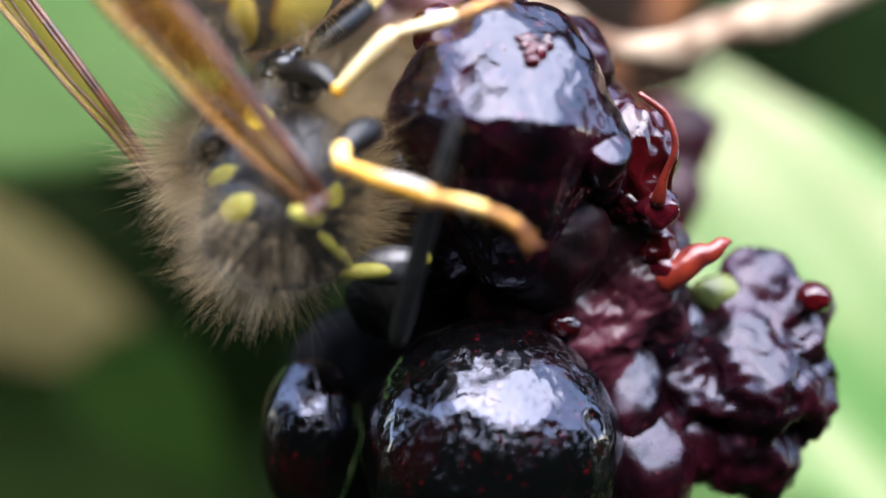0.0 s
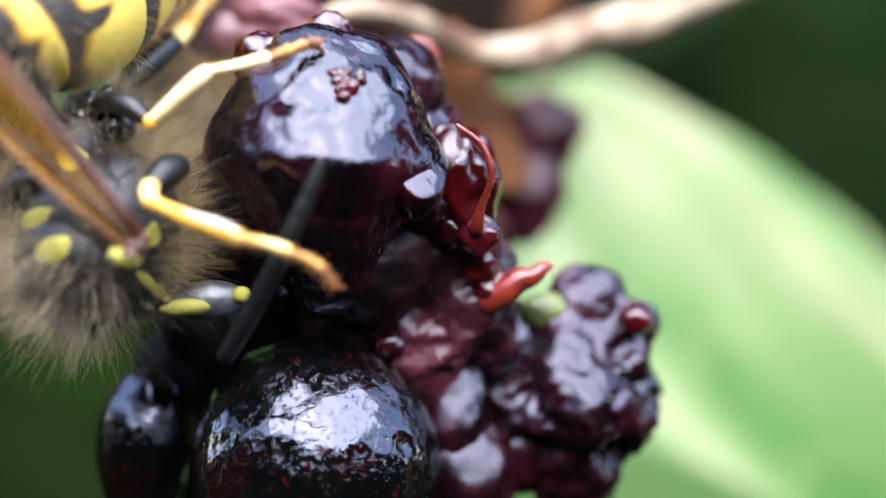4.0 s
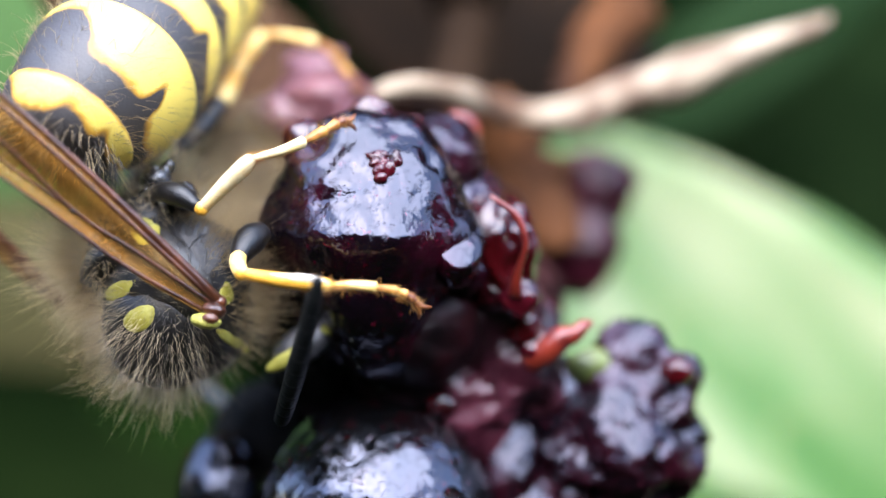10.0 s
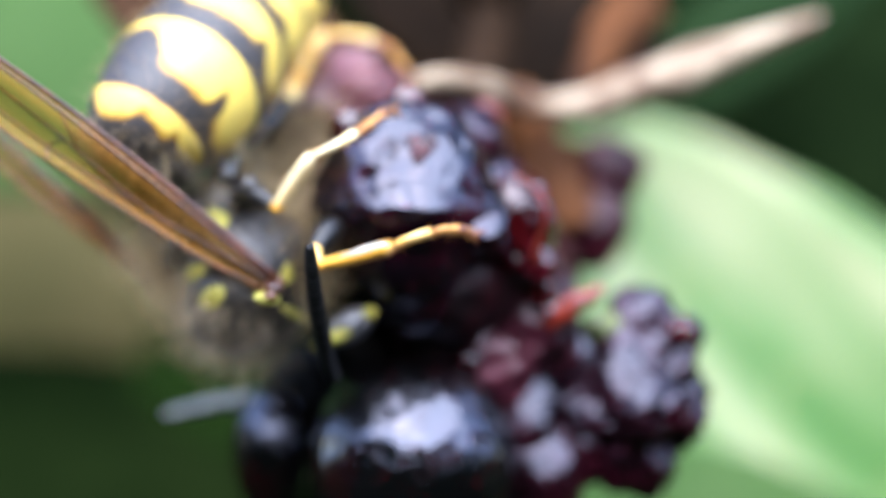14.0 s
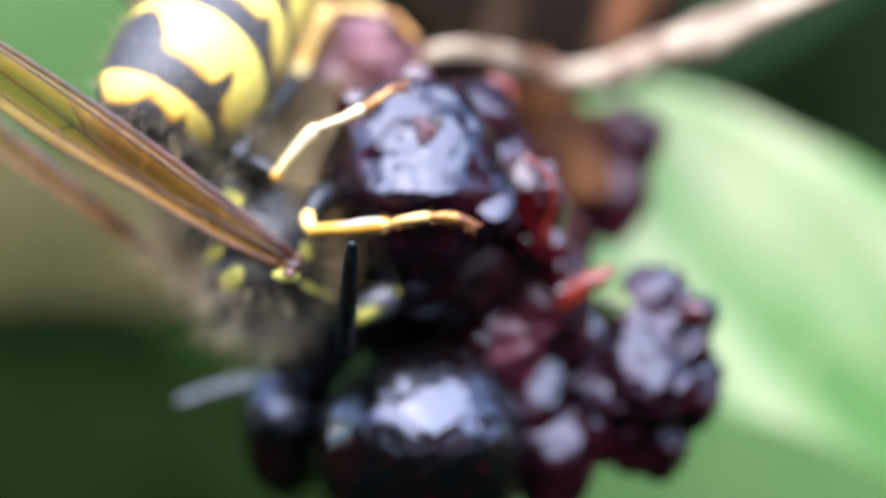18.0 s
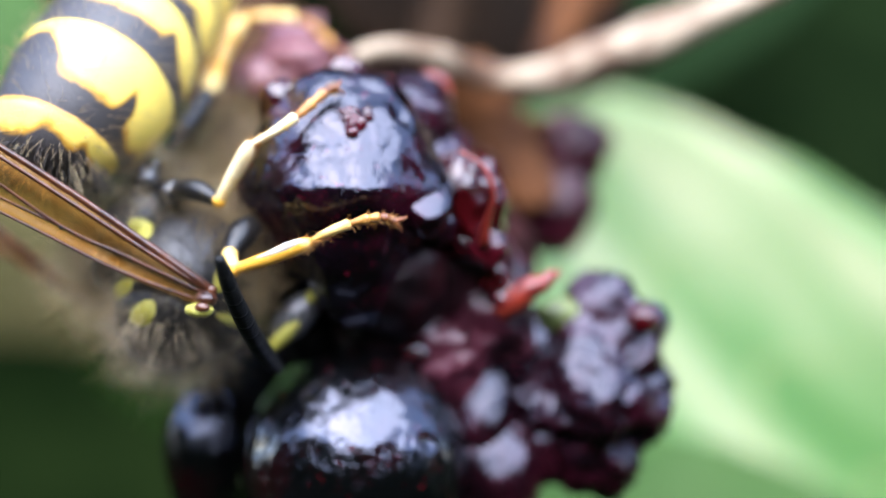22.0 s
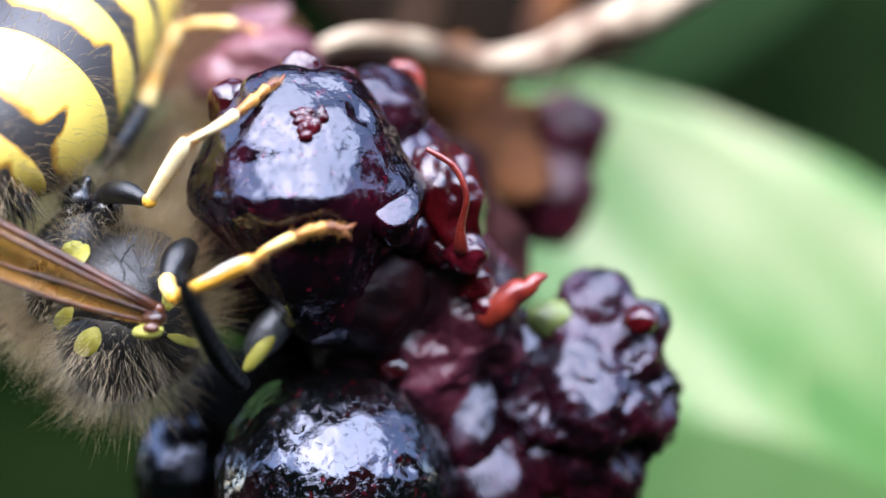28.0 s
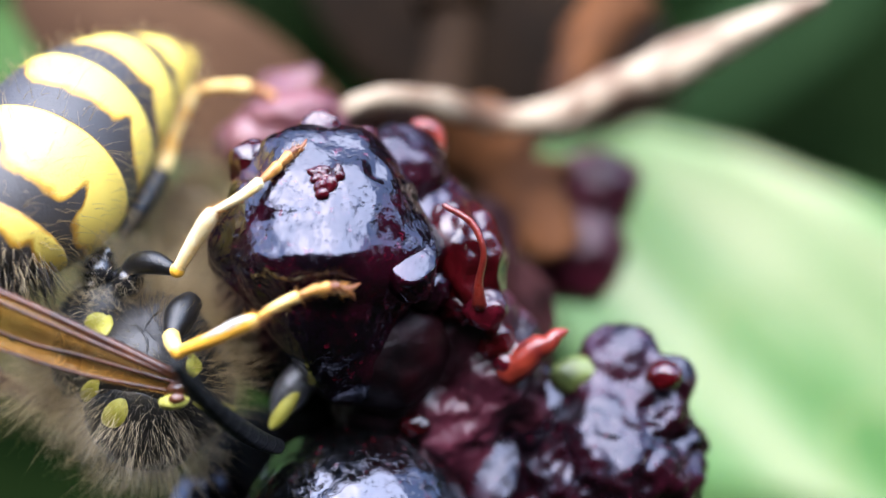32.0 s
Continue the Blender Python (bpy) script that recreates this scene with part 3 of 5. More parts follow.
def foliage():
    """The rest of the bramble: many small leaves behind, above and below, out of focus, shade put into their dark
    green.
    """
    rng = random.Random(4)
    bm = bmesh.new()
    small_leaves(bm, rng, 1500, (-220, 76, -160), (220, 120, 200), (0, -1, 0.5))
    # unseen lower layer, added to keep bright ground out of the reflections
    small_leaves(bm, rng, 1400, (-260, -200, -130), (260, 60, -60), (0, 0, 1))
    tagged(part("foliage", bm, LEAF_SHADED, smooth=False), "dense bramble foliage round the berry, shade put into its dark green", "foliage", kind="stuff")
    bm = sheet(24, 30, lambda u, v: ((v - 0.5) * 900, 135 + 60 * (abs(v - 0.5) ** 2) + 10 * noise.noise(Vector((u * 9, v * 9, 0))), -600 + u * 850), 20)
    tagged(part("hedge", bm, HEDGE), "dark green hedge behind the bramble", "hedge", kind="structure")
    # unseen ring behind the viewer, added to block low sky in the berry's highlights
    def round_about(u, v):
        a = math.pi * (1.0 + v) + 0.0
        top = 300 + 70 * noise.noise(Vector((v * 7, 2, 0))) + 40 * noise.noise(Vector((v * 22, 5, 0)))
        return (900 * math.cos(a) + 30 * noise.noise(Vector((u * 9, v * 20, 3))), 100 + 750 * math.sin(a), -600 + u * (600 + top))
    tagged(part("hedge", sheet(24, 120, round_about, 60), HEDGE), "unseen dark green hedge, added to cut the low sky from reflections", "hedge", kind="structure")
    def behind(u, v):
        return ((v - 0.5) * 920, 150 + 60 * (abs(v - 0.5) ** 2), -600 + u * 860)
    for place, count, top in ((round_about, 5200, 1.03), (behind, 3000, 1.02)):
        spots = []
        for k in range(count):
            u, v = rng.uniform(0.02, top), rng.uniform(0, 1)
            spots.append(Vector(place(u, v)) + Vector((rng.gauss(0, 22), abs(rng.gauss(0, 30)) if place is behind else rng.gauss(0, 45), rng.gauss(0, 12))))
        bm = bmesh.new()
        small_leaves(bm, rng, count, None, None, (0, -0.4, 0.7), spots, (34, 80))
        tagged(part("hedge_foliage", bm, LEAF_HEDGE, smooth=False), "many small dark green leaves of the hedge", "foliage", kind="stuff")


foliage()

# ---- the blackberry ----
berry = thing("blackberry", (-1.03, 5.00, -1.47), "ripe blackberry with wet dark drupelets, partly eaten", "berry")
DRUPELETS = [
    # place, radii, surface unevenness, material, subdivisions
    # matte dark skin here stands in for shade below the upper drupelet
    ((-1.11, 3.80, -0.75), (1.4, 1.4, 1.3), 0.10, SHADED_SKIN, 5),
    ((-1.77, 3.90, -4.75), (2.45, 2.4, 2.45), 0.05, BERRY_BLACK, 6),
    # filler added to keep the gap behind the head dark, in dull head black
    ((-4.36, 7.00, -3.63), (1.5, 1.0, 1.5), 0.1, HEADC, 5),
    ((-5.25, 5.40, -4.80), (1.05, 1.2, 1.6), 0.06, BERRY_BLACK, 5),
    ((1.03, 4.80, -3.85), (0.80, 0.90, 1.40), 0.16, BERRY_DULL, 5),
    ((1.29, 4.70, -5.10), (1.0, 1.0, 1.6), 0.14, BERRY_DULL, 5),
    ((2.25, 5.20, -4.58), (1.1, 0.9, 0.95), 0.10, BERRY_DULL, 5),
    ((1.76, 5.40, -2.49), (1.1, 1.0, 1.2), 0.12, BERRY, 5),
    ((0.60, 3.60, 0.89), (0.85, 0.8, 1.25), 0.28, BERRY_RED, 5),
    ((-0.74, 4.30, 2.71), (1.05, 1.0, 1.0), 0.12, BERRY_DULL, 5),
    ((-3.39, 7.20, 4.09), (1.35, 1.0, 0.85), 0.2, PINK, 5),
    ((3.57, 12.50, 2.62), (1.15, 1.2, 1.15), 0.18, BACK_RED, 5),
    ((2.97, 12.00, 0.87), (1.35, 1.2, 1.35), 0.18, BACK_RED, 5),
    ((-1.15, 4.70, -1.94), (1.2, 1.1, 0.9), 0.16, SHADED_SKIN, 5),
    ((-2.98, 4.80, 0.01), (1.7, 1.4, 2.0), 0.1, BERRY, 5),
    ((-0.29, 4.80, 1.24), (1.3, 1.3, 1.6), 0.1, BERRY, 5),
    ((-0.22, 2.20, 0.87), (0.5, 0.7, 0.75), 0.12, BERRY, 5),
    # last two are added fillers that hide bright leaves behind dark gaps
    ((-2.95, 6.60, -2.45), (1.1, 0.8, 1.1), 0.12, SHADED_SKIN, 4),
    ((-3.70, 7.60, -5.20), (1.5, 1.0, 2.0), 0.10, BERRY_BLACK, 5),
]
DENTS = {
    1: (((-1.06, 1.65, -3.42), 0.17, 0.18), ((-2.65, 2.30, -2.87), 0.3, 0.12), ((-0.15, 2.20, -3.96), 0.25, 0.1)),
}
FLATS = {4: (((1.00, 4.28, -3.45), (-0.1, -0.78, 0.60), 0.6),), 5: (((1.25, 3.95, -4.60), (0.0, -0.80, 0.58), 0.55),), 16: (((-0.21, 1.85, 0.93), (0.25, -0.75, 0.60), 0.2),)}
part("drupelet", merged((-1.87, 3.00, 0.81), [((-1.92, 2.50, 0.62), 1.75), ((-2.97, 2.70, 1.08), 1.2), ((-0.67, 2.80, 0.80), 1.1), ((-2.51, 2.60, 1.92), 1.25), ((-1.40, 2.70, 1.87), 1.3), ((-2.25, 2.80, 2.67), 0.95), ((-1.47, 3.00, 2.69), 0.85), ((-1.65, 3.20, -0.39), 1.4)], 6, 6, 0.07, 1.1, 5, 0.012,
     dents=(((-3.10, 2.00, 2.91), 0.5, 0.25), ((-2.55, 1.45, 1.91), 0.16, 0.08), ((-0.79, 2.00, 2.58), 0.3, 0.2), ((-1.72, 1.10, 1.45), 0.1, 0.06), ((-1.33, 1.60, 2.16), 0.2, 0.06), ((-3.16, 1.60, 1.51), 0.2, 0.10)),
     flats=(((-1.78, 0.72, 1.33), (0.06, -0.84, 0.54), 0.25), ((-0.31, 1.50, 1.19), (0.75, -0.45, 0.45), 0.8)), tuck=(1.15, 0.26)), BERRY, berry, "torn upper drupelet with a bitten top")
part("withered_drupelet", merged((3.38, 5.80, -3.16), [((3.62, 5.00, -1.15), 0.72), ((4.55, 4.95, -1.75), 0.55), ((4.20, 4.70, -2.30), 0.62), ((3.15, 4.50, -2.62), 0.80), ((3.48, 4.30, -3.40), 0.88), ((4.35, 4.80, -3.62), 0.80), ((2.60, 4.80, -3.92), 0.75), ((3.55, 5.00, -4.75), 0.98), ((2.20, 4.90, -3.30), 0.65), ((4.70, 5.20, -2.90), 0.55), ((3.00, 5.00, -1.85), 0.65)], 6, 3.0, 0.20, 1.5, 8, 0.012, flats=(((3.01, 3.75, -3.28), (-0.1, -0.80, 0.60), 0.62),), dents=(((4.13, 4.3, -4.25), 0.55, 0.45), ((2.55, 4.3, -4.25), 0.5, 0.45), ((4.15, 4.3, -2.42), 0.4, 0.25), ((2.35, 4.4, -2.02), 0.4, 0.25))), BERRY_DULL, berry, "shrunken dull purple drupelets grown together")
part("pulp", merged((0.58, 5.40, -1.61), [((0.19, 4.70, -2.42), 1.0), ((1.04, 4.50, -1.44), 0.9), ((0.79, 4.20, -0.29), 0.75), ((-0.05, 4.40, -0.71), 0.9), ((1.40, 4.50, -0.71), 0.6), ((-0.59, 4.60, -1.81), 0.8), ((0.81, 5.00, -3.31), 0.8), ((1.55, 4.90, -2.07), 0.7)], 6, 5, 0.16, 2.0, 3, 0.03), MUSH, berry, "mashed wet purple pulp")
for n, (c, r, rough, mat, sub) in enumerate(DRUPELETS):
    part("drupelet", ball(c, r, None, sub, rough, 1.15, n + 1, fine=0.009 if sub == 6 else 0.004, dents=DENTS.get(n, ()), flats=FLATS.get(n, ())), mat, berry)
rng = random.Random(12)
for c, r, mat in (((1.01, 3.10, -0.08), 0.3, PULP), ((0.62, 3.30, 0.01), 0.28, PULP), ((1.42, 3.80, -1.11), 0.34, PULP), ((1.18, 3.70, -0.75), 0.3, BERRY_RED), ((-0.18, 3.00, 0.35), 0.36, BERRY), ((-4.33, 6.80, 3.83), 0.5, PINK), ((-2.96, 7.00, 4.26), 0.52, PINK), ((-2.00, 3.20, 3.46), 0.35, PULP), ((-3.20, 2.70, 2.88), 0.4, BERRY_RED), ((-1.20, 3.40, 3.02), 0.4, PULP), ((-0.49, 3.80, -2.34), 0.22, BERRY_RED)):
    x, d, y = c
    part("pulp", ball((x, d, y), (r * rng.uniform(1.2, 1.7), r, r * rng.uniform(1.0, 1.4)), None, 4, 0.2, 1.2, int(x * 10)), mat, berry)
part("core", ball((-0.20, 7.50, -1.07), (2.25, 2.4, 3.2), None, 5, 0.3, 1.5, 40), CORE, berry, "dark torn core of the berry")
part("torn_skin", tube([(0.42, 2.30, 1.91), (0.91, 2.30, 1.56), (1.11, 2.30, 1.01), (0.98, 2.50, 0.46), (0.95, 2.80, 0.01)], [0.05, 0.065, 0.06, 0.075, 0.15], 10, 4), TORN, berry, "orange torn edge of skin")
part("withered_style", tube([(1.37, 3.90, -1.31), (1.65, 3.70, -1.16), (1.94, 3.60, -0.92), (2.19, 3.50, -0.83), (2.37, 3.50, -0.66), (2.57, 3.60, -0.60)], [0.40, 0.31, 0.27, 0.19, 0.14, 0.05], 10, 4), STRAND, berry, "orange-red withered style")
part("withered_style", tube([(-0.36, 5.20, 3.74), (0.01, 5.30, 3.63), (0.07, 5.30, 3.13), (-0.11, 5.20, 2.81)], [0.15, 0.2, 0.16, 0.1], 10, 4), STRAND, berry, "orange-red withered style")
part("unripe_drupelet", ball((2.72, 4.80, -1.60), (0.53, 0.30, 0.40), None, 4, 0.1, 1.5, 50), GREEN_BIT, berry, "small unripe green drupelet")
part("unripe_drupelet", ball((4.42, 4.10, -1.60), (0.36, 0.34, 0.32), None, 4, 0.1, 1.5, 51), BERRY_RED, berry, "small bright red drupelet")
part("bite_hole", ball((-1.70, 1.80, 2.44), (0.40, 0.32, 0.26), None, 4, 0.25, 1.6, 52, fine=0.04), BITE, berry, "red bitten hollow")
for k in range(11):
    a, far = k * k * 1.7, 0.15 + 0.95 * ((k * 5) % 13) / 13
    x, z = -1.70 + 0.36 * far * math.cos(a), 2.44 + 0.24 * far * math.sin(a)
    part("torn_shred", ball((x, 1.50 + 0.62 * (z - 2.44), z), (0.11 + 0.09 * ((k * 7) % 5) / 4, 0.08, 0.08 + 0.05 * ((k * 3) % 4) / 3), Matrix.Rotation(k * 0.9, 3, "Y"), 3, 0.2, 3.5, k), BITE, berry)

# ---- calyx and stalk ----
calyx = thing("calyx", (-1.21, 9.50, 4.63), "dry brown curled calyx of the berry", "calyx")
def strip(path, widths, across, curl, thick=0.12):
    """A long narrow dry leaf along a path, curled across its width."""
    rows = spline([(*p, w) for p, w in zip(path, widths)], 6)
    acr = Vector(across).normalized()
    n = len(rows) - 1
    def place(u, v):
        r = rows[min(n, int(round(u * n)))]
        k = 2 * v - 1
        w = float(r[3]) * (1 + 0.12 * math.sin(u * 23) + 0.45 * noise.noise(Vector((u * 9, 4 if k > 0 else 9, path[0][0]))))
        return Vector(r[:3]) + acr * k * w + Vector((0, 1, 0)) * curl * w * (k * k) + Vector((0, 1, 0)) * 0.05 * noise.noise(Vector((u * 20, v * 3, 1)))
    return sheet(n, 8, place, thick)


part("sepal", strip([(-2.60, 6.90, 4.15), (-1.95, 7.10, 4.55), (-1.12, 7.30, 4.72), (-0.06, 7.90, 4.56), (0.94, 9.20, 4.36), (1.88, 9.40, 4.25), (2.96, 9.40, 4.42), (3.96, 9.40, 4.78), (5.26, 9.40, 5.22), (6.69, 9.40, 5.80), (9.31, 10.00, 6.80)], [0.28, 0.28, 0.27, 0.28, 0.34, 0.46, 0.66, 0.80, 0.82, 0.65, 0.3], (0.35, 0.2, 0.9), 0.6), SEPAL, calyx, "long curled pale brown sepal")
part("sepal", strip([(0.09, 10.00, 4.70), (0.83, 10.50, 3.73), (1.73, 10.50, 2.39), (2.58, 10.00, 0.89)], [0.9, 1.3, 1.2, 0.5], (0.9, 0.1, 0.4), 0.5), RUST, calyx, "rusty brown sepal")
part("sepal", strip([(-2.48, 7.50, 3.65), (-1.84, 8.00, 4.40), (-0.89, 8.40, 4.46), (-0.20, 8.60, 3.93)], [0.3, 0.6, 0.6, 0.3], (0.2, 0.1, 0.9), 0.5), RUST, calyx, "orange brown sepal")
part("sepal", strip([(2.74, 12.00, 4.84), (3.41, 12.50, 6.02), (4.27, 13.00, 7.39), (4.88, 14.00, 9.92)], [0.4, 0.9, 1.2, 0.6], (0.9, 0.1, 0.3), 0.5), RUST, calyx, "rusty brown sepal")
part("sepal", strip([(-3.18, 9.00, 5.40), (-3.74, 9.00, 5.26), (-4.52, 9.50, 5.49)], [0.3, 0.45, 0.2], (0.2, 0.1, 0.9), 0.5), PINK, calyx)
stalk = thing("stalk", (0.28, 16.00, 12.91), "thin brown bramble stalk", "stalk")
part("node", ball((0.02, 14.00, 8.27), (1.2, 1.2, 0.9), None, 4, 0.15, 2, 70), STEM, stalk, "swollen brown joint")
part("stem", tube([(-0.66, 11.00, 3.94), (-0.06, 13.00, 6.43), (0.10, 16.00, 12.04), (-0.49, 22.00, 27.11), (-2.40, 40.00, 84.02)], [0.9, 0.8, 0.8, 1.0, 1.3], 12, 5), STEM, stalk)

# ---- the wasp ----
WASP_AT = (-5.658, 2.046, -0.183)
wasp = thing("wasp", WASP_AT, "black and yellow wasp with tan hair feeding on the berry", "wasp")
FWD = Vector((0.55, -0.25, -0.80)).normalized()
DOR = Vector((-0.75, -0.35, -0.45))
DOR = (DOR - FWD * DOR.dot(FWD)).normalized()
LEFT = DOR.cross(FWD)
BODY = Matrix((FWD, DOR, LEFT)).transposed()
THORAX = Vector((-5.42, 2.59, -0.94))


def on_thorax(f, d, l):
    return THORAX + BODY @ Vector((f, d, l))


PIVOT = (-6.36, 4.13, 1.20)


def gaster():
    line = [((-7.78, 1.28, 1.02), 0.05), ((-7.73, 1.28, 1.14), 0.62), ((-7.67, 1.33, 1.43), 1.08), ((-7.55, 1.50, 1.91), 1.36), ((-7.26, 1.94, 2.50), 1.62), ((-7.05, 2.48, 3.04), 1.70), ((-6.89, 3.03, 3.62), 1.68), ((-6.70, 3.69, 4.18), 1.58), ((-6.39, 4.24, 4.63), 1.42), ((-6.04, 4.89, 5.07), 1.18), ((-5.66, 5.44, 5.45), 0.86), ((-5.27, 5.99, 5.76), 0.50), ((-4.94, 6.54, 6.03), 0.04)]
    steps = 8
    rows = spline([(*p, r) for p, r in line], steps)
    count = len(rows) - 1
    dors = Vector((-0.82, -0.15, 0.55))
    def ring(s):
        """Middle, back direction, side direction and radius at a share of the length."""
        i = min(max(s, 0), 1) * count
        k = min(int(i), count - 1)
        q = rows[k] + (rows[k + 1] - rows[k]) * (i - k)
        lo, hi = rows[max(0, k - 6)], rows[min(count, k + 7)]
        way = Vector(hi[:3] - lo[:3]).normalized()
        d = (dors - way * dors.dot(way)).normalized()
        w = way.cross(d)
        return Vector(q[:3]), d, (-w if w.y > 0 else w), float(q[3]), way
    cuts = (0.0, 3 / 12, 5 / 12, 7 / 12, 9 / 12, 10.5 / 12, 1.0)
    body = part("abdomen", ball((-7.07, 2.48, 3.02), (0.4, 0.4, 0.4), None, 2), BLACK, wasp, "abdomen with black and yellow bands", origin=PIVOT)
    around, deep = 144, 22
    for k in range(6):
        lo, hi = cuts[k], cuts[k + 1]
        bm = bmesh.new()
        band = bm.verts.layers.float.new("band")
        rings = []
        for i in range(deep + 1):
            u = i / deep
            s = lo - (0.03 if k else 0) + (hi - lo + (0.03 if k else 0)) * u
            s = min(max(s, 0.002), 0.998)
            mid, d, w, r, way = ring(s)
            r += (0.05 * u - (0.06 if i == deep else 0)) if k < 5 else 0
            loop = []
            for j in range(around):
                phi = 2 * math.pi * j / around - math.pi
                v = bm.verts.new(mid + (d * math.cos(phi) * 0.97 + w * math.sin(phi)) * max(r, 0.02))
                q = abs(phi) + 0.05 * math.sin(9 * u + k)
                turn = (0.4, 1.0, 0.75, 0.5, 0.3, 0.2)[k]
                edge = (0.70, 0.35, 0.45, 0.45, 0.4, 0.3)[k] + (0.26, 0.40, 0.36, 0.3, 0.3, 0.3)[k] / (1 + math.exp((q - turn) / 0.07)) + (0.1, 0.24, 0.2, 0.12, 0.1, 0)[k] * math.exp(-(((q - 2.15) / 0.11) ** 2)) - 0.10 * math.exp(-(((q - 2.6) / 0.3) ** 2))
                if k == 0:
                    edge += 0.10 * math.exp(-(((q - 1.5) / 0.25) ** 2))
                v[band] = (u - edge) if u < 0.95 else min(u - edge, (1.0 - u) * 2 - 0.02)
                loop.append(v)
            rings.append(loop)
        for p, q in zip(rings, rings[1:]):
            for j in range(around):
                bm.faces.new((p[j], p[(j + 1) % around], q[(j + 1) % around], q[j]))
        bm.faces.new(rings[0][::-1])
        bm.faces.new(rings[-1])
        part("tergite", bm, BANDED, body)
    rng = random.Random(3)
    roots = []
    for k in range(2100):
        s, phi = rng.uniform(0.03, 0.19) if k < 600 else rng.uniform(0.15, 0.95), rng.uniform(-math.pi, math.pi)
        mid, d, w, r, way = ring(s)
        n = d * math.cos(phi) + w * math.sin(phi)
        roots.append((mid + n * r * 0.99, n - way * (1.2 if s < 0.2 else -0.4)))
    hairs("abdomen_hair", roots[:160], HAIR, body, 0.6, 0.008, (0, 0, 0), (0, 0, -0.2), 15)
    hairs("abdomen_hair", roots[:600], HAIR_DARK, body, 0.55, 0.012, (0, 0, 0), (0, 0, -0.2), 5)
    hairs("abdomen_hair", roots[600:], HAIR, body, 0.5, 0.0055, (0, 0, 0), (0.1, 0, -0.3), 6)
    return body


abdomen = gaster()


def thorax():
    bx = BODY
    part("mesothorax", ball(on_thorax(0.15, -0.15, 0), (1.75, 1.45, 1.55), bx, 5, 0.03, 2, 1), BLACK, wasp)
    part("scutum", ball(on_thorax(0.65, 0.35, 0), (1.25, 1.15, 1.3), bx, 5, 0.02, 2, 2), BLACK, wasp, "black hairy back shield")
    part("scutellum", ball(on_thorax(-0.75, 0.95, 0), (0.45, 0.5, 1.05), bx, 5, 0.03, 2, 3), BLACK, wasp)
    part("metanotum", ball(on_thorax(-1.2, 0.75, 0), (0.3, 0.45, 1.0), bx, 4, 0.03, 2, 4), BLACK, wasp)
    part("propodeum", ball(on_thorax(-1.2, 0.0, 0.1), (0.85, 1.05, 1.2), bx, 5, 0.04, 3, 5), GREY, wasp, "grey rear of the thorax")
    part("pleuron", ball(on_thorax(0.1, -0.45, 0.75), (1.1, 1.0, 0.8), bx, 5, 0.05, 3, 6), GREY, wasp, "dusted grey side plate")
    part("waist", tube([on_thorax(-1.9, -0.1, 0.1), (-6.29, 4.24, 1.09), (-6.48, 4.13, 1.38)], [0.35, 0.28, 0.45], 12, 4), BLACK, wasp, "shiny black waist")
    shells = [(on_thorax(0.15, -0.15, 0), (1.75, 1.45, 1.55)), (on_thorax(0.65, 0.35, 0), (1.25, 1.15, 1.3)), (on_thorax(-0.75, 0.95, 0), (0.45, 0.5, 1.05)), (on_thorax(-1.2, 0.75, 0), (0.3, 0.45, 1.0)), (on_thorax(-1.2, 0.0, 0.1), (0.85, 1.05, 1.2)), (on_thorax(0.1, -0.45, 0.75), (1.1, 1.0, 0.8))]
    inv = bx.transposed()
    def front(x, z):
        """The nearest point of the thorax's side at that width and height."""
        best = None
        for c, r in shells:
            o, d = inv @ (Vector((x, -20, z)) - c), inv @ Vector((0, 1, 0))
            o, d = Vector([o[i] / r[i] for i in range(3)]), Vector([d[i] / r[i] for i in range(3)])
            q = o.dot(d) ** 2 - d.dot(d) * (o.dot(o) - 1)
            if q > 0:
                y = -20 + (-o.dot(d) - math.sqrt(q)) / d.dot(d)
                best = y if best is None else min(best, y)
        return best
    def patch(name, at, half, turn, label, power=2.0):
        """A slightly raised patch of colour lying on the side of the thorax."""
        ca, sa = math.cos(radians(turn)), math.sin(radians(turn))
        bm = bmesh.new()
        top, low, last = [], [], -0.5
        for i in range(9):
            row, row2 = [], []
            for j in range(28):
                rho, th = i / 8, 2 * math.pi * j / 28
                wob = 1 + 0.05 * math.sin(3 * th + at[0]) + 0.02 * math.sin(11 * th)
                u, v = half[0] * rho * math.cos(th) * wob, half[1] * rho * math.sin(th) * wob
                x, z = at[0] + u * ca + v * sa, at[2] - u * sa + v * ca
                y = front(x, z)
                last = y if y is not None else last
                row.append(bm.verts.new((x, last - 0.035 * (1 - rho**4), z)))
                row2.append(bm.verts.new((x, last + 0.06, z)))
            top.append(row)
            low.append(row2)
        for i in range(8):
            for j in range(28):
                k = (j + 1) % 28
                bm.faces.new((top[i][j], top[i + 1][j], top[i + 1][k], top[i][k]))
        for j in range(28):
            k = (j + 1) % 28
            bm.faces.new((top[8][j], low[8][j], low[8][k], top[8][k]))
        bmesh.ops.recalc_face_normals(bm, faces=bm.faces)
        part(name, bm, YELLOW, wasp, label)
    patch("spot", (-5.90, 0.95, 0.07), (0.28, 0.27), 10, "pale yellow spot")
    patch("spot", (-6.15, 0.95, -1.05), (0.44, 0.16), -32, "pale yellow crescent spot")
    patch("spot", (-5.66, 0.95, -1.53), (0.33, 0.22), -40, "pale yellow spot")
    patch("spot", (-4.20, 0.95, -0.86), (0.13, 0.24), 0, "pale yellow spot")
    patch("collar", (-3.99, 0.95, -1.68), (0.38, 0.11), 32, "yellow collar stripe")
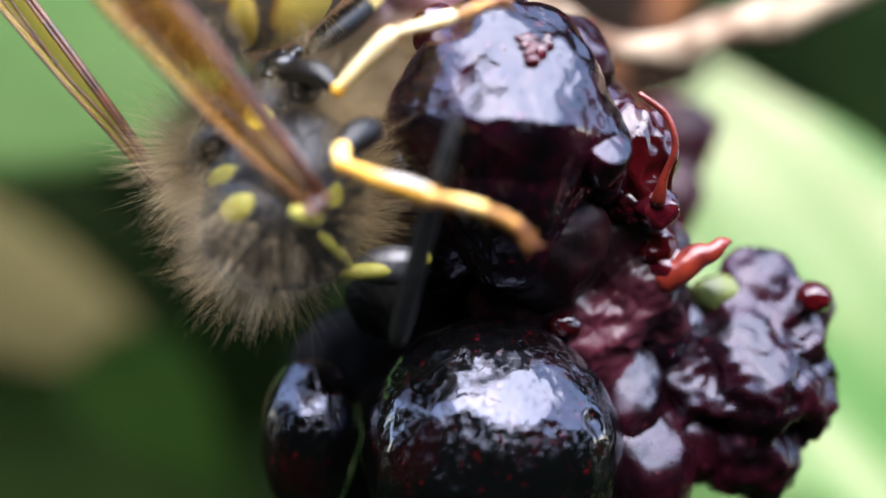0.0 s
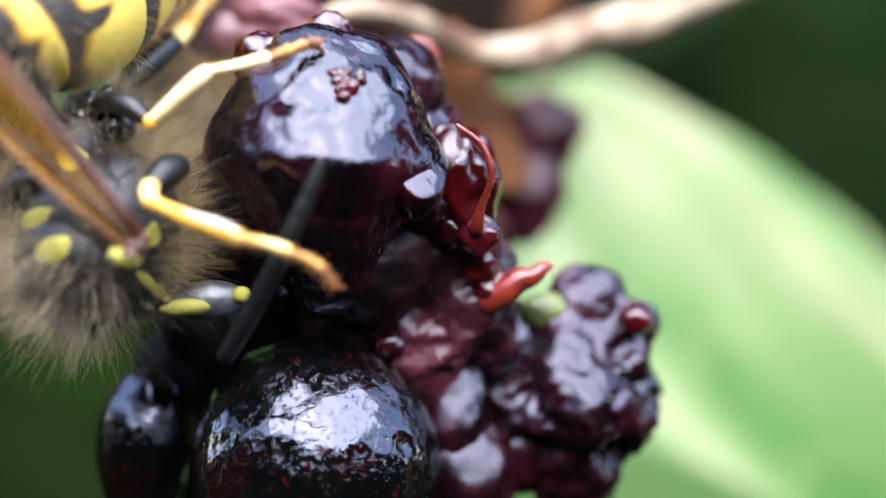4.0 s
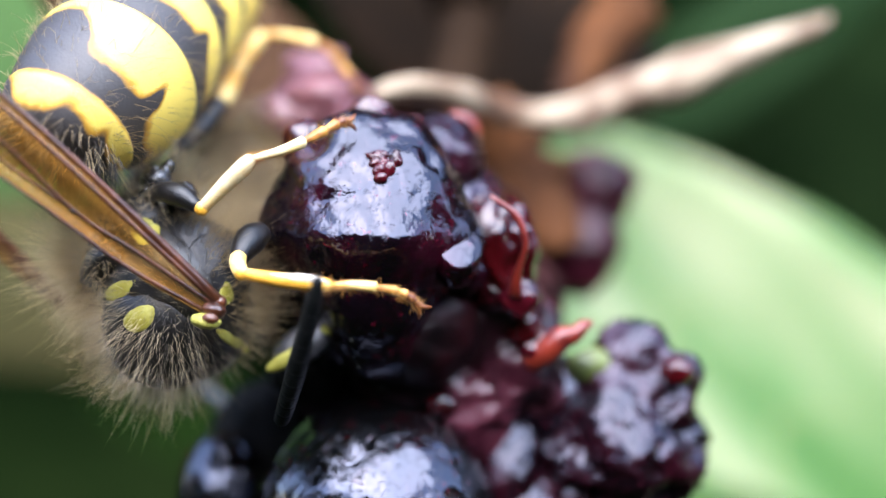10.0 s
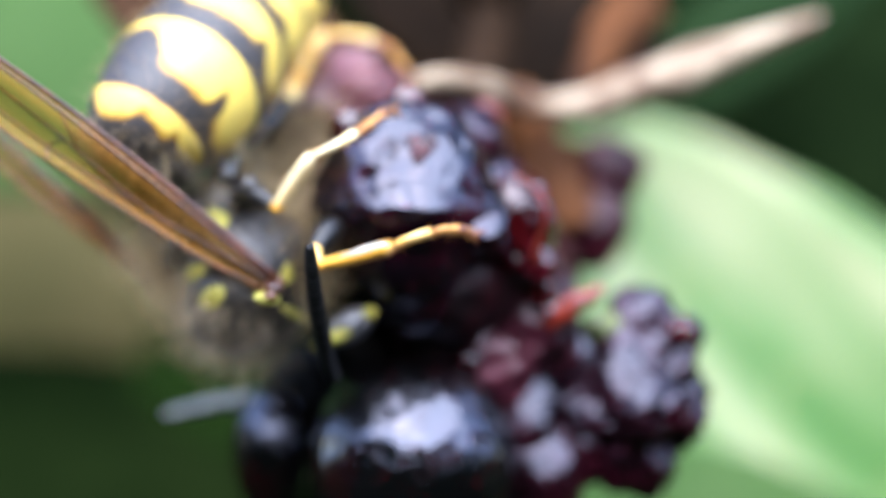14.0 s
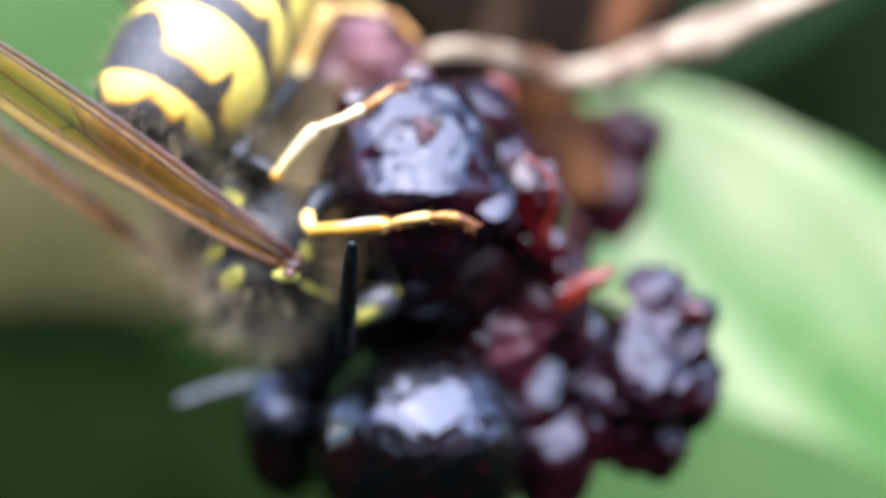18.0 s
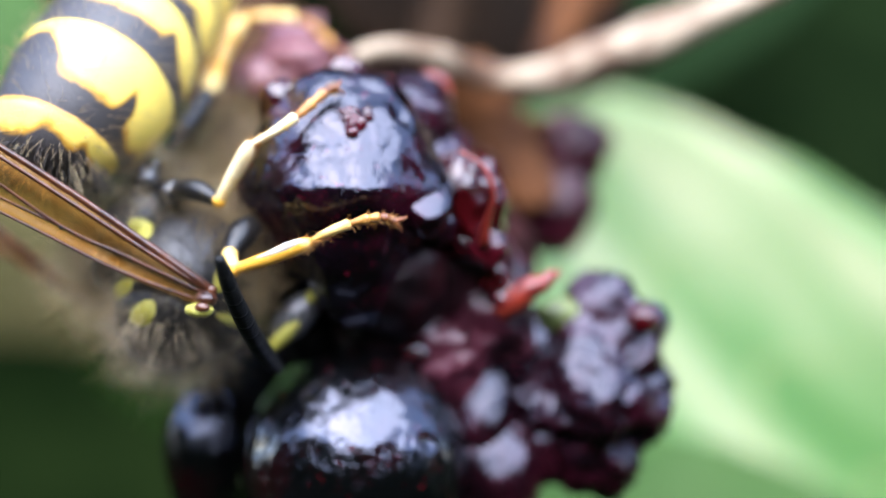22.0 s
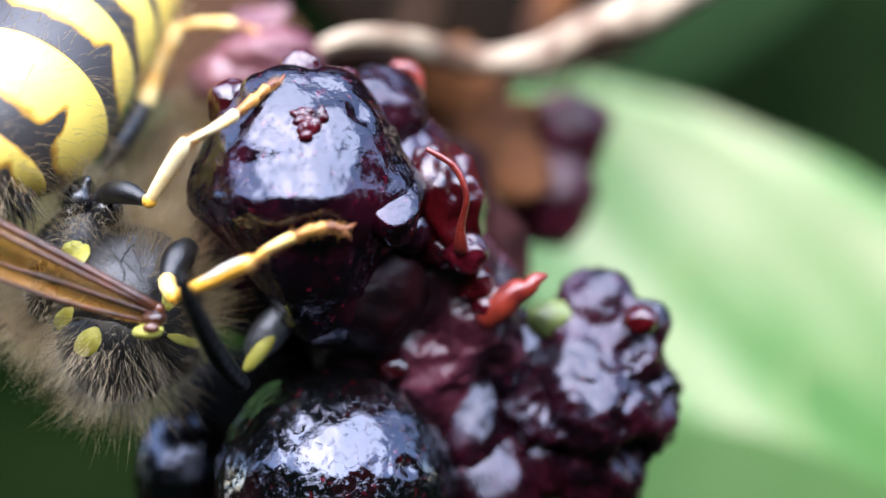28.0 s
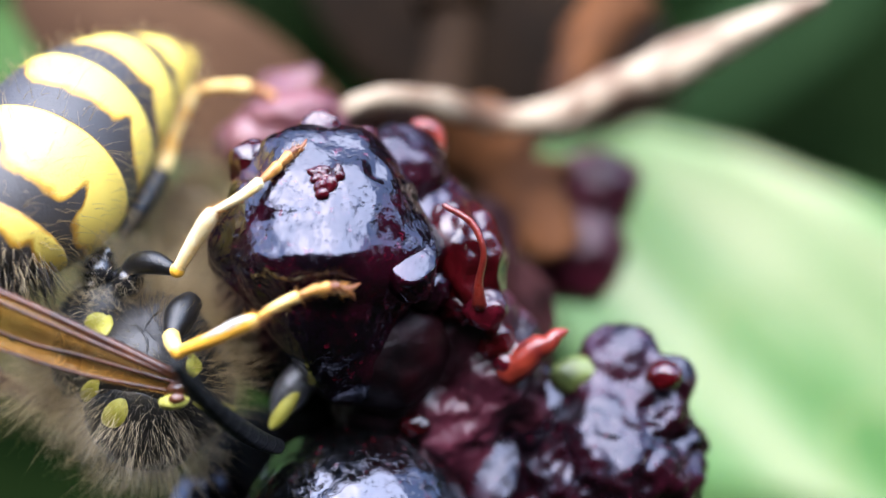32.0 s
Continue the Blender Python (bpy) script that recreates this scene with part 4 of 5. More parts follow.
    part("wing_cover", ball((-4.41, 0.35, -1.38), (0.27, 0.15, 0.14), None, 4, 0.08, 2.5, 13), YELLOW, wasp, "yellow scale over the wing's root")
    part("scale_spot", ball((-4.33, 0.24, -1.32), (0.15, 0.09, 0.09), None, 4, 0.1, 2.5, 15), VEIN, wasp, "brown translucent spot of the scale")
    part("petiole", merged((-5.90, 2.10, 1.10), [((-5.93, 2.00, 1.24), 0.14), ((-6.03, 2.00, 0.86), 0.14), ((-5.86, 1.95, 1.02), 0.14), ((-5.72, 2.10, 1.42), 0.14), ((-6.10, 2.20, 1.06), 0.14)], 5, 16, 0.03, 6, 14, 0.01), KNOB, wasp, "shiny black knobbed waist")
    part("coxa", merged((-5.33, 1.90, 0.86), [((-5.30, 1.90, 1.00), 0.17), ((-5.38, 1.80, 0.72), 0.15), ((-5.18, 1.85, 0.86), 0.13)], 5, 16, 0.03, 6, 15, 0.01), KNOB, wasp, "shiny black base of a leg")
    for line in (((-5.45, 0.95, -0.22), (-5.31, 0.95, -0.36), (-5.37, 0.95, -0.51)), ((-5.05, 0.95, -0.15), (-4.89, 0.95, 0.11), (-4.74, 0.95, 0.22)), ((-4.87, 0.95, 0.17), (-4.70, 0.95, -0.15), (-4.66, 0.95, -0.51)), ((-5.14, 0.95, 0.01), (-4.95, 0.95, -0.30), (-4.99, 0.95, -0.62))):
        run = [(p[0], front(p[0], p[2]), p[2]) for p in line]
        if all(p[1] is not None for p in run):
            part("suture", tube(run, [0.012, 0.025, 0.012], 8, 4), BLACK, wasp, "fine ridge of the side plate")
    part("wing_joint", ball((-4.31, 0.46, -1.17), (0.22, 0.2, 0.15), None, 4, 0.1, 2, 9), VEIN, wasp, "reddish brown wing joint")
    def fur(name, at, radii, count, seed, keep, mat, length, width, lean, droop, spread, label=""):
        hairs(name, roots_on(at, radii, bx, count, seed, keep), mat, wasp, length, width, lean, droop, seed + 50, label, spread)
    scutum, back, side, low = on_thorax(0.65, 0.35, 0), on_thorax(-0.9, 0.35, 0), on_thorax(0.15, -0.15, 0), on_thorax(-1.2, 0.0, 0.1)
    fur("thorax_hair", scutum, (1.25, 1.15, 1.3), 1200, 1, lambda d: d.z < -0.12 and d.y > -0.5, HAIR, 0.80, 0.0038, BODY @ Vector((-0.1, 0.1, -0.2)), (-0.05, 0, -0.15), 0.22, "long tan fur on the thorax")
    fur("thorax_hair", scutum, (1.25, 1.15, 1.3), 1000, 2, lambda d: d.z > -0.3 and (d.x > 0.2 or d.y > 0.5), HAIR_MID, 0.60, 0.0032, BODY @ Vector((0.35, 0.25, 0)), (0, 0, -0.25), 0.16, "fine golden hair combed over the back shield")
    fur("thorax_hair", scutum, (1.25, 1.15, 1.3), 700, 3, lambda d: d.z > -0.3, HAIR_DARK, 0.42, 0.005, BODY @ Vector((0.3, 0, 0)), (0, 0, -0.2), 0.2)
    fur("thorax_hair", back, (1.1, 1.1, 1.3), 1700, 4, lambda d: d.y > 0.15 and d.z < 0.1, HAIR, 1.05, 0.004, (0, 0, 0), (-0.1, 0, -0.05), 0.25)
    fur("thorax_hair", side, (1.75, 1.45, 1.55), 1100, 5, lambda d: d.z > -0.1 and d.x < 0.45, HAIR_MID, 0.32, 0.0038, BODY @ Vector((-0.3, 0.2, 0)), (0, 0, -0.2), 0.3)
    fur("thorax_hair", on_thorax(-0.75, 0.95, 0), (0.45, 0.5, 1.05), 450, 8, lambda d: d.y > -0.4, HAIR_MID, 0.42, 0.004, (0, 0, 0), (0, 0, -0.1), 0.3)
    fur("thorax_hair", on_thorax(-1.2, 0.75, 0), (0.3, 0.45, 1.0), 350, 9, lambda d: d.y > -0.4, HAIR, 0.55, 0.004, (0, 0, 0), (-0.05, 0, 0), 0.3)
    r6 = roots_on((-5.65, 1.95, 1.05), (0.65, 0.45, 0.55), Matrix.Identity(3), 650, 27, lambda d: True)
    hairs("thorax_hair", r6, HAIR_MID, wasp, 0.5, 0.0036, (0.1, 0, 0.2), (0.05, 0, 0), 28, "thin tan haze of hair round the waist")
    fur("thorax_hair", low, (0.85, 1.05, 1.2), 900, 6, lambda d: d.y > -0.2, HAIR, 0.4, 0.004, (0, 0, 0.1), (0, 0, 0), 0.3)
    fur("breast_hair", on_thorax(0.0, -0.45, 0.3), (1.4, 1.1, 1.2), 2000, 7, lambda d: d.y < 0.0, HAIR, 0.95, 0.004, (0.25, 0.1, 0.3), (0.1, 0, 0.1), 0.28, "pale tan fur on the breast")
    r4 = roots_on((-5.52, 5.55, 0.83), (1.1, 0.9, 0.9), Matrix.Identity(3), 1400, 23, lambda d: d.z > -0.3)
    hairs("breast_hair", r4, HAIR, wasp, 1.0, 0.005, (0.15, -0.1, 0.5), (0.1, 0, 0.1), 24)
    part("breast", ball((-4.75, 6.3, 1.65), (0.95, 0.6, 1.35), None, 4, 0.1, 1.5, 16), FELT, wasp, "furry underside behind the legs")
    r5 = roots_on((-4.75, 6.2, 1.70), (0.95, 0.6, 1.35), Matrix.Identity(3), 2600, 25, lambda d: d.y < 0.4)
    hairs("breast_hair", r5, HAIR, wasp, 0.8, 0.005, (0.1, -0.2, 0.3), (0.1, 0, 0.1), 26)


thorax()


def wing(name, root, tip, width_dir, widths, label, bow):
    """A folded wing blade: membrane, thick front vein, and thinner veins."""
    root, tip, w = Vector(root), Vector(tip), Vector(width_dir)
    ob = part(name, ball(root, 0.12, None, 2), VEIN, wasp, label, origin=root)
    along = tip - root
    def place(u, v):
        i = u * (len(widths) - 1)
        k = min(int(i), len(widths) - 2)
        wd = widths[k] + (widths[k + 1] - widths[k]) * (i - k)
        fold = 0.12 * math.sin(v * math.pi * 2) * wd
        return root + along * u + w * v * wd + Vector(bow) * math.sin(math.pi * u) + Vector((0, -1, 0)) * fold
    part("membrane", sheet(40, 10, place, 0.012), MEMBRANE, ob, "amber translucent membrane")
    def vein(name, pts, r):
        part(name, tube([place(u, v) for u, v in pts], r, 8, 4), VEIN, ob)
    vein("front_vein", [(0, 0), (0.25, 0), (0.5, 0), (0.75, 0), (1, 0)], [0.10, 0.075, 0.06, 0.05, 0.04])
    vein("vein", [(0, 0.12), (0.25, 0.16), (0.5, 0.14), (0.75, 0.1), (1, 0.08)], [0.06, 0.045, 0.035, 0.03, 0.02])
    vein("vein", [(0, 0.3), (0.2, 0.55), (0.36, 0.72), (0.6, 0.5), (0.98, 0.4)], [0.05, 0.04, 0.035, 0.025, 0.02])
    vein("vein", [(0.0, 0.8), (0.2, 0.97), (0.36, 1), (0.7, 1), (1, 1)], [0.04, 0.035, 0.03, 0.02, 0.015])
    vein("vein", [(0.36, 0.72), (0.55, 0.8), (0.8, 0.75), (1, 0.7)], [0.03, 0.022, 0.018, 0.015])
    vein("cross_vein", [(0.56, 0.52), (0.60, 0.3), (0.64, 0.1)], [0.022, 0.022, 0.022])
    vein("cross_vein", [(0.60, 0.5), (0.63, 0.75), (0.61, 1)], [0.018, 0.018, 0.018])
    part("vein_knot", ball(place(0.36, 0.74), 0.05, None, 3), BLACK, ob)
    return ob


near_wing = wing("wing", (-4.22, 0.51, -1.01), (-11.41, -1.13, 3.37), (-0.42, 0.1, -0.9), [0.34, 0.72, 0.90, 1.05, 1.15, 1.1, 0.8], "folded amber fore wing with brown veins", (0.1, 0, 0.15))
wing("wing", (-7.58, 3.80, -1.46), (-14.94, 3.14, 3.79), (-0.42, 0.1, -0.9), [0.18, 0.34, 0.5, 0.6, 0.65, 0.6, 0.45], "folded amber fore wing of the far side", (0.05, 0, 0.1))


def thigh(points, label):
    return part("thigh", tube([p for p, _ in points], [r for _, r in points], 14, 5), BLACK, wasp, label, origin=points[-1][0])


def lower_leg(tibia, tarsus, label, shin=None, stripe=False):
    """Shin, five foot joints and two claws, each tapered, turning about the knee; lists of (place, radius)."""
    ob = part("lower_leg", ball(tibia[0][0], 0.14, None, 3), LEGY, wasp, label, origin=tibia[0][0])
    part("shin", tube([p for p, _ in tibia], [r for _, r in tibia], 14, 5), shin or LEGY, ob, "yellow shin")
    if stripe:
        run = spline([(*p, r) for p, r in tibia], 4)[3:-2]
        part("shin_stripe", tube([Vector(q[:3]) + Vector((-0.25, -0.75, 0.60)) * float(q[3]) * 0.66 for q in run], [float(q[3]) * (0.34 + 0.28 * math.sin(math.pi * k / (len(run) - 1))) for k, q in enumerate(run)], 10, 2), LEG_GREY, ob, "grey-white stripe along the shin")
    pts = spline([(*p, r) for p, r in tarsus], 8)
    n = len(pts) - 1
    cuts = [0, 0.42, 0.58, 0.71, 0.83, 1.0]
    for k in range(5):
        i, j = round(cuts[k] * n), round(cuts[k + 1] * n)
        seg = pts[i : j + 1]
        rr = [float(q[3]) * (0.62 + 0.62 * m / max(1, len(seg) - 1)) for m, q in enumerate(seg)]
        part("foot_joint", tube([q[:3] for q in seg], rr, 10, 2), (shin or LEGY, LEGT, LEGT, LEGO, LEGO)[k], ob)
    foot = (Vector(tarsus[1][0]) - Vector(tarsus[0][0])).normalized()
    for k in (-1, 1):
        at = Vector(tarsus[0][0])
        part("spur", tube([at, at + foot * 0.14 + Vector((0, -0.03, -0.07 * k)), at + foot * 0.26 + Vector((0, -0.03, -0.10 * k))], [0.028, 0.02, 0.008], 6, 3), LEGT, ob)
    end, way = Vector(pts[-1][:3]), (Vector(pts[-1][:3]) - Vector(pts[-3][:3])).normalized()
    for s in (-1, 1):
        o = way.cross(Vector((0, 1, 0))).normalized() * s
        part("claw", tube([end, end + way * 0.12 + o * 0.08, end + way * 0.20 + o * 0.16 + Vector((0, 0.05, 0))], [0.05, 0.04, 0.015], 8, 3), LEGO, ob)
    rng = random.Random(int(abs(end.x) * 10))
    roots = []
    for q in pts + spline([(*p, r) for p, r in tibia], 12):
        for _ in range(16):
            d = Vector((rng.gauss(0, 1), rng.gauss(0, 1), rng.gauss(0, 1))).normalized()
            roots.append((Vector(q[:3]) + d * float(q[3]) * 0.8, d + way * 0.6))
    hairs("leg_hair", roots, LEGT, ob, 0.14, 0.004, way * 0.5, (0, 0, 0), 7)
    return ob


front_thigh = thigh([((-3.61, 1.39, 0.38), 0.22), ((-3.77, 1.06, 0.17), 0.29), ((-3.89, 0.62, -0.25), 0.15), ((-3.76, 0.40, -0.48), 0.12)], "black thigh with a yellow knee")
part("knee", tube([(-3.89, 0.57, -0.14), (-3.87, 0.51, -0.30), (-3.77, 0.38, -0.47)], [0.15, 0.155, 0.13], 12, 5), LEGY, front_thigh, "yellow knee")
front_leg = lower_leg([((-3.76, 0.40, -0.48), 0.105), ((-3.16, 0.13, -0.24), 0.135), ((-2.54, -0.03, 0.05), 0.150), ((-2.31, -0.09, 0.15), 0.10)],
                      [((-2.31, -0.09, 0.16), 0.085), ((-1.93, -0.14, 0.39), 0.085), ((-1.43, -0.09, 0.61), 0.082), ((-1.04, 0.02, 0.71), 0.08), ((-0.76, 0.13, 0.65), 0.075)], "yellow leg with an orange foot resting on the berry", stripe=True)
middle_thigh = thigh([((-5.05, 1.90, 1.10), 0.10), ((-4.72, 1.55, 1.20), 0.20), ((-4.35, 1.30, 1.17), 0.22), ((-3.98, 1.10, 1.00), 0.12)], "black thigh")
middle_leg = lower_leg([((-3.90, 1.06, 0.98), 0.11), ((-3.63, 0.84, 1.47), 0.145), ((-3.37, 0.62, 1.90), 0.165), ((-3.27, 0.51, 2.08), 0.12)],
                       [((-3.26, 0.51, 2.08), 0.095), ((-2.74, 0.40, 2.40), 0.095), ((-2.30, 0.62, 2.79), 0.095), ((-1.92, 0.95, 3.20), 0.09), ((-1.76, 1.06, 3.28), 0.08)], "yellow leg with its bright highlight put into the colour and an orange foot on the berry", LEG_HIGHLIT)
hind_thigh = thigh([((-5.87, 3.80, 1.84), 0.13), ((-5.62, 4.13, 2.34), 0.26), ((-5.32, 4.56, 2.98), 0.25), ((-5.18, 4.89, 3.45), 0.22), ((-5.05, 5.11, 3.91), 0.15)], "long black hind thigh with a yellow end")
part("knee", tube([(-5.22, 4.67, 3.20), (-5.14, 4.84, 3.50), (-5.04, 5.11, 3.92)], [0.21, 0.22, 0.17], 12, 5), LEGY, hind_thigh, "yellow end of the thigh")
hind_leg = lower_leg([((-5.04, 5.11, 3.92), 0.15), ((-4.94, 5.33, 4.38), 0.19), ((-4.77, 5.55, 4.82), 0.21), ((-4.65, 5.66, 5.04), 0.15)],
                     [((-4.62, 5.66, 5.06), 0.12), ((-4.00, 5.88, 5.16), 0.11), ((-3.18, 5.99, 5.06), 0.10), ((-2.54, 5.99, 4.51), 0.09), ((-2.32, 5.88, 4.24), 0.08)], "yellow hind leg with an orange foot")


HEAD_AT = (-2.67, 3.58, -1.97)
def head():
    c = Vector(HEAD_AT)
    ob = part("head", ball(c + Vector((0.1, 1.1, -0.1)), (0.75, 0.7, 0.65), None, 5, 0.05, 2, 1), HEADC, wasp, "black head pressed into the fruit", origin=HEAD_AT)
    m = Matrix.Rotation(radians(-48), 3, "Y")
    part("eye", ball((-2.79, 2.59, -1.42), (0.66, 0.34, 0.36), m, 5, 0.01, 2, 1), EYE, ob, "glossy dark eye")
    part("eye_mark", ball((-2.98, 2.35, -1.76), (0.50, 0.15, 0.16), m, 4, 0.05, 2, 2), YELLOW, ob, "yellow mark beside the eye")
    part("eye_mark", ball((-2.42, 2.37, -0.95), (0.17, 0.1, 0.15), m, 4, 0.05, 2, 3), YELLOW, ob)
    return ob


wasp_head = head()


def antenna(length, curve, mat):
    ob = part("antenna", ball((0, 0, 0), 0.15, None, 3), mat, wasp, "thick black jointed feeler", origin=(0, 0, 0))
    n = 11
    def pt(u):
        return (length * u, 0, curve * length * 4 * u * (1 - u))
    def rad(u):
        return 0.140 + 0.045 * math.sin(math.pi * min(1, u + 0.1)) - 0.05 * max(0, u - 0.9) * 10
    for k in range(n):
        a, b = k / n, (k + 1) / n
        part("feeler_joint", tube([pt(a), pt(0.5 * (a + b)), pt(b)], [rad(a) * 0.99, rad((a + b) / 2) * 1.0, rad(b) * 0.99], 14, 3), mat, ob)
    return ob


feeler = antenna(3.9, -0.055, FEELER)
far_feeler = antenna(3.6, 0.03, FEELER_SHEEN)

# seconds, x, y, z of the wasp (mm), and its turn in degrees
WASP_ROWS = [
    (0, -6.097, 2.135, 0.712, -2.15, 14.53, -5.49),
    (0.5, -6.074, 2.129, 0.764, -1.42, 15.07, -5.41),
    (1, -6.087, 2.111, 0.799, -1.58, 15.34, -5.13),
    (1.5, -6.042, 2.120, 0.798, -3.27, 15.07, -4.16),
    (2, -6.131, 2.104, 0.799, -4.13, 14.64, -2.51),
    (2.5, -6.219, 2.094, 0.775, -4.40, 14.08, -0.61),
    (3, -6.278, 2.018, 0.586, -5.49, 13.06, 1.54),
    (3.5, -6.116, 2.061, 0.478, -6.48, 12.54, 1.71),
    (5.5, -6.109, 2.185, 0.826, -6.62, 12.07, 0.33),
    (6, -6.049, 2.200, 0.906, -6.06, 11.74, 0.16),
    (6.5, -6.088, 2.080, 0.827, -4.07, 10.78, 1.55),
    (7, -6.114, 2.036, 0.895, -3.22, 10.26, 3.07),
    (7.5, -5.919, 2.089, 0.915, -3.22, 10.37, 3.62),
    (8, -5.789, 2.091, 0.864, -4.04, 11.52, 3.61),
    (8.5, -5.682, 2.127, 1.025, -5.88, 11.32, 3.67),
    (9, -5.735, 2.156, 1.071, -6.07, 11.48, 3.88),
    (9.5, -5.812, 2.075, 0.908, -5.25, 9.91, 5.10),
    (10, -5.948, 1.937, 0.815, -3.39, 8.23, 6.05),
    (10.5, -5.891, 1.949, 0.777, -2.40, 7.23, 5.67),
    (11, -5.919, 2.139, 0.851, -2.60, 5.94, 3.39),
    (11.5, -5.758, 2.141, 0.754, -2.41, 4.54, 1.90),
    (12, -5.641, 1.978, 0.625, -1.56, 3.06, 1.53),
    (12.5, -5.611, 1.857, 0.706, -0.51, 3.44, 1.74),
    (13, -5.627, 1.822, 0.415, 0.27, 4.10, 0.56),
    (13.5, -5.788, 1.899, 0.433, -0.49, 5.10, -0.40),
    (14, -5.783, 1.907, 0.522, -1.48, 6.49, 0.02),
    (14.5, -5.804, 1.890, 0.500, -1.79, 6.68, 0.22),
    (16.5, -5.773, 1.956, 0.572, -2.77, 5.17, -0.45),
    (17, -5.698, 1.965, 0.593, -3.29, 4.88, -0.50),
    (17.5, -5.641, 1.966, 0.604, -3.73, 4.03, -0.07),
    (18, -5.536, 1.914, 0.574, -3.44, 2.84, 0.41),
    (18.5, -5.512, 1.878, 0.513, -2.88, 1.98, 0.40),
    (19, -5.417, 1.897, 0.526, -2.33, 1.23, 0.24),
    (19.5, -5.493, 1.848, 0.434, -2.17, -0.39, 0.96),
    (20, -5.525, 1.857, 0.349, -1.97, -0.67, 2.05),
    (20.5, -5.512, 2.035, 0.185, -1.60, 0.10, 1.81),
    (21, -5.523, 2.371, 0.165, -0.65, 1.97, 0.98),
    (21.5, -5.567, 2.539, 0.097, -0.16, 2.99, -0.40),
    (22, -5.758, 2.464, 0.000, -0.09, 1.42, 0.43),
    (22.5, -5.777, 2.347, -0.073, 0.02, 0.21, 1.70),
    (23, -5.678, 2.303, -0.063, 0.01, 0.01, 2.04),
    (23.5, -5.707, 2.248, -0.145, 0.06, 0.52, 0.92),
    (24, -5.665, 2.044, -0.182, 0.06, -0.03, 0.52),
    (24.5, -5.718, 2.286, -0.214, 0.33, 0.32, 1.10),
    (25, -5.753, 2.417, -0.247, 0.26, 1.32, 1.52),
    (25.5, -5.742, 2.462, -0.160, -0.25, 1.61, 1.81),
    (27.5, -5.949, 2.482, 0.016, -2.33, -1.30, 4.13),
    (28, -5.945, 2.485, -0.018, -2.29, -1.61, 4.54),
    (28.5, -5.883, 2.434, 0.005, -1.72, -2.41, 5.35),
    (29, -5.836, 2.383, 0.027, -0.71, -2.26, 5.27),
    (29.5, -5.759, 2.373, -0.147, 0.81, -2.38, 4.32),
    (30, -5.870, 2.336, -0.247, 1.09, -3.47, 4.54),
    (30.5, -6.222, 2.226, -0.033, 0.39, -4.47, 6.35),
    (31, -6.283, 2.185, -0.009, -0.00, -4.43, 7.79),
    (31.5, -6.171, 2.295, -0.034, -0.21, -3.84, 7.48),
    (32, -5.918, 2.381, -0.229, 0.20, -3.86, 6.16),
]
# seconds, root and tip of the near feeler, in the wasp's own place at rest
FEELER_ROWS = [
    (0, (-2.47, 1.60, -2.84), (-2.54, 0.15, 0.51)),
    (1, (-2.22, 1.62, -2.96), (-2.61, 0.27, 0.33)),
    (2, (-2.44, 1.62, -2.95), (-2.17, -0.69, -0.41)),
    (2.5, (-2.55, 1.59, -3.06), (-0.68, 0.70, 0.98)),
    (3, (-2.59, 1.57, -2.72), (-1.88, 0.14, 0.56)),
    (3.5, (-2.49, 1.54, -2.53), (-2.00, 0.15, 0.86)),
    (5.5, (-2.41, 1.58, -2.86), (-0.37, 0.37, 0.22)),
    (6, (-2.40, 1.59, -3.05), (-0.03, 0.38, -0.13)),
    (6.5, (-2.48, 1.59, -2.81), (-0.54, 0.39, 0.33)),
    (7, (-3.00, 1.59, -3.26), (-1.59, -0.36, -0.70)),
    (7.5, (-2.96, 1.59, -3.19), (-1.99, -0.90, -1.03)),
    (8, (-2.88, 1.56, -3.28), (-2.90, -1.13, -1.58)),
    (9, (-2.53, 1.56, -3.17), (-1.68, -0.92, -0.95)),
    (10, (-2.81, 1.58, -3.00), (-2.57, -1.13, -0.53)),
    (11, (-2.76, 1.60, -3.04), (-2.32, -1.46, -1.35)),
    (12, (-2.92, 1.61, -3.15), (-2.68, -1.46, -0.78)),
    (13, (-3.03, 1.61, -2.98), (-3.84, -0.91, -0.15)),
    (14, (-2.96, 1.61, -2.93), (-3.48, -1.13, -0.25)),
    (17, (-2.88, 1.61, -3.14), (-2.54, -1.46, -0.69)),
    (18, (-3.27, 1.61, -2.90), (-2.91, -1.57, -0.62)),
    (19, (-3.38, 1.61, -2.86), (-3.24, -1.35, -0.31)),
    (20, (-3.31, 1.61, -2.42), (-3.34, -1.24, -0.20)),
    (21, (-3.37, 1.61, -2.81), (-3.58, -1.35, -0.56)),
    (22, (-3.07, 1.61, -2.57), (-3.67, -1.35, -0.45)),
    (23, (-3.11, 1.61, -2.45), (-3.95, -1.35, -0.38)),
    (24, (-3.12, 1.61, -2.25), (-3.78, -1.35, -0.32)),
    (25, (-3.06, 1.61, -2.25), (-4.11, -1.24, -0.51)),
    (25.5, (-3.07, 1.61, -2.23), (-3.78, -1.35, -0.48)),
    (28, (-3.01, 1.61, -2.55), (-3.39, -1.35, -0.63)),
    (29, (-3.03, 1.61, -2.79), (-3.66, -1.24, -0.70)),
    (30, (-2.99, 1.61, -2.44), (-3.75, -1.35, -0.69)),
    (31, (-2.72, 1.61, -2.70), (-3.73, -1.24, -0.55)),
    (32, (-2.87, 1.61, -2.56), (-3.83, -1.35, -0.77)),
]


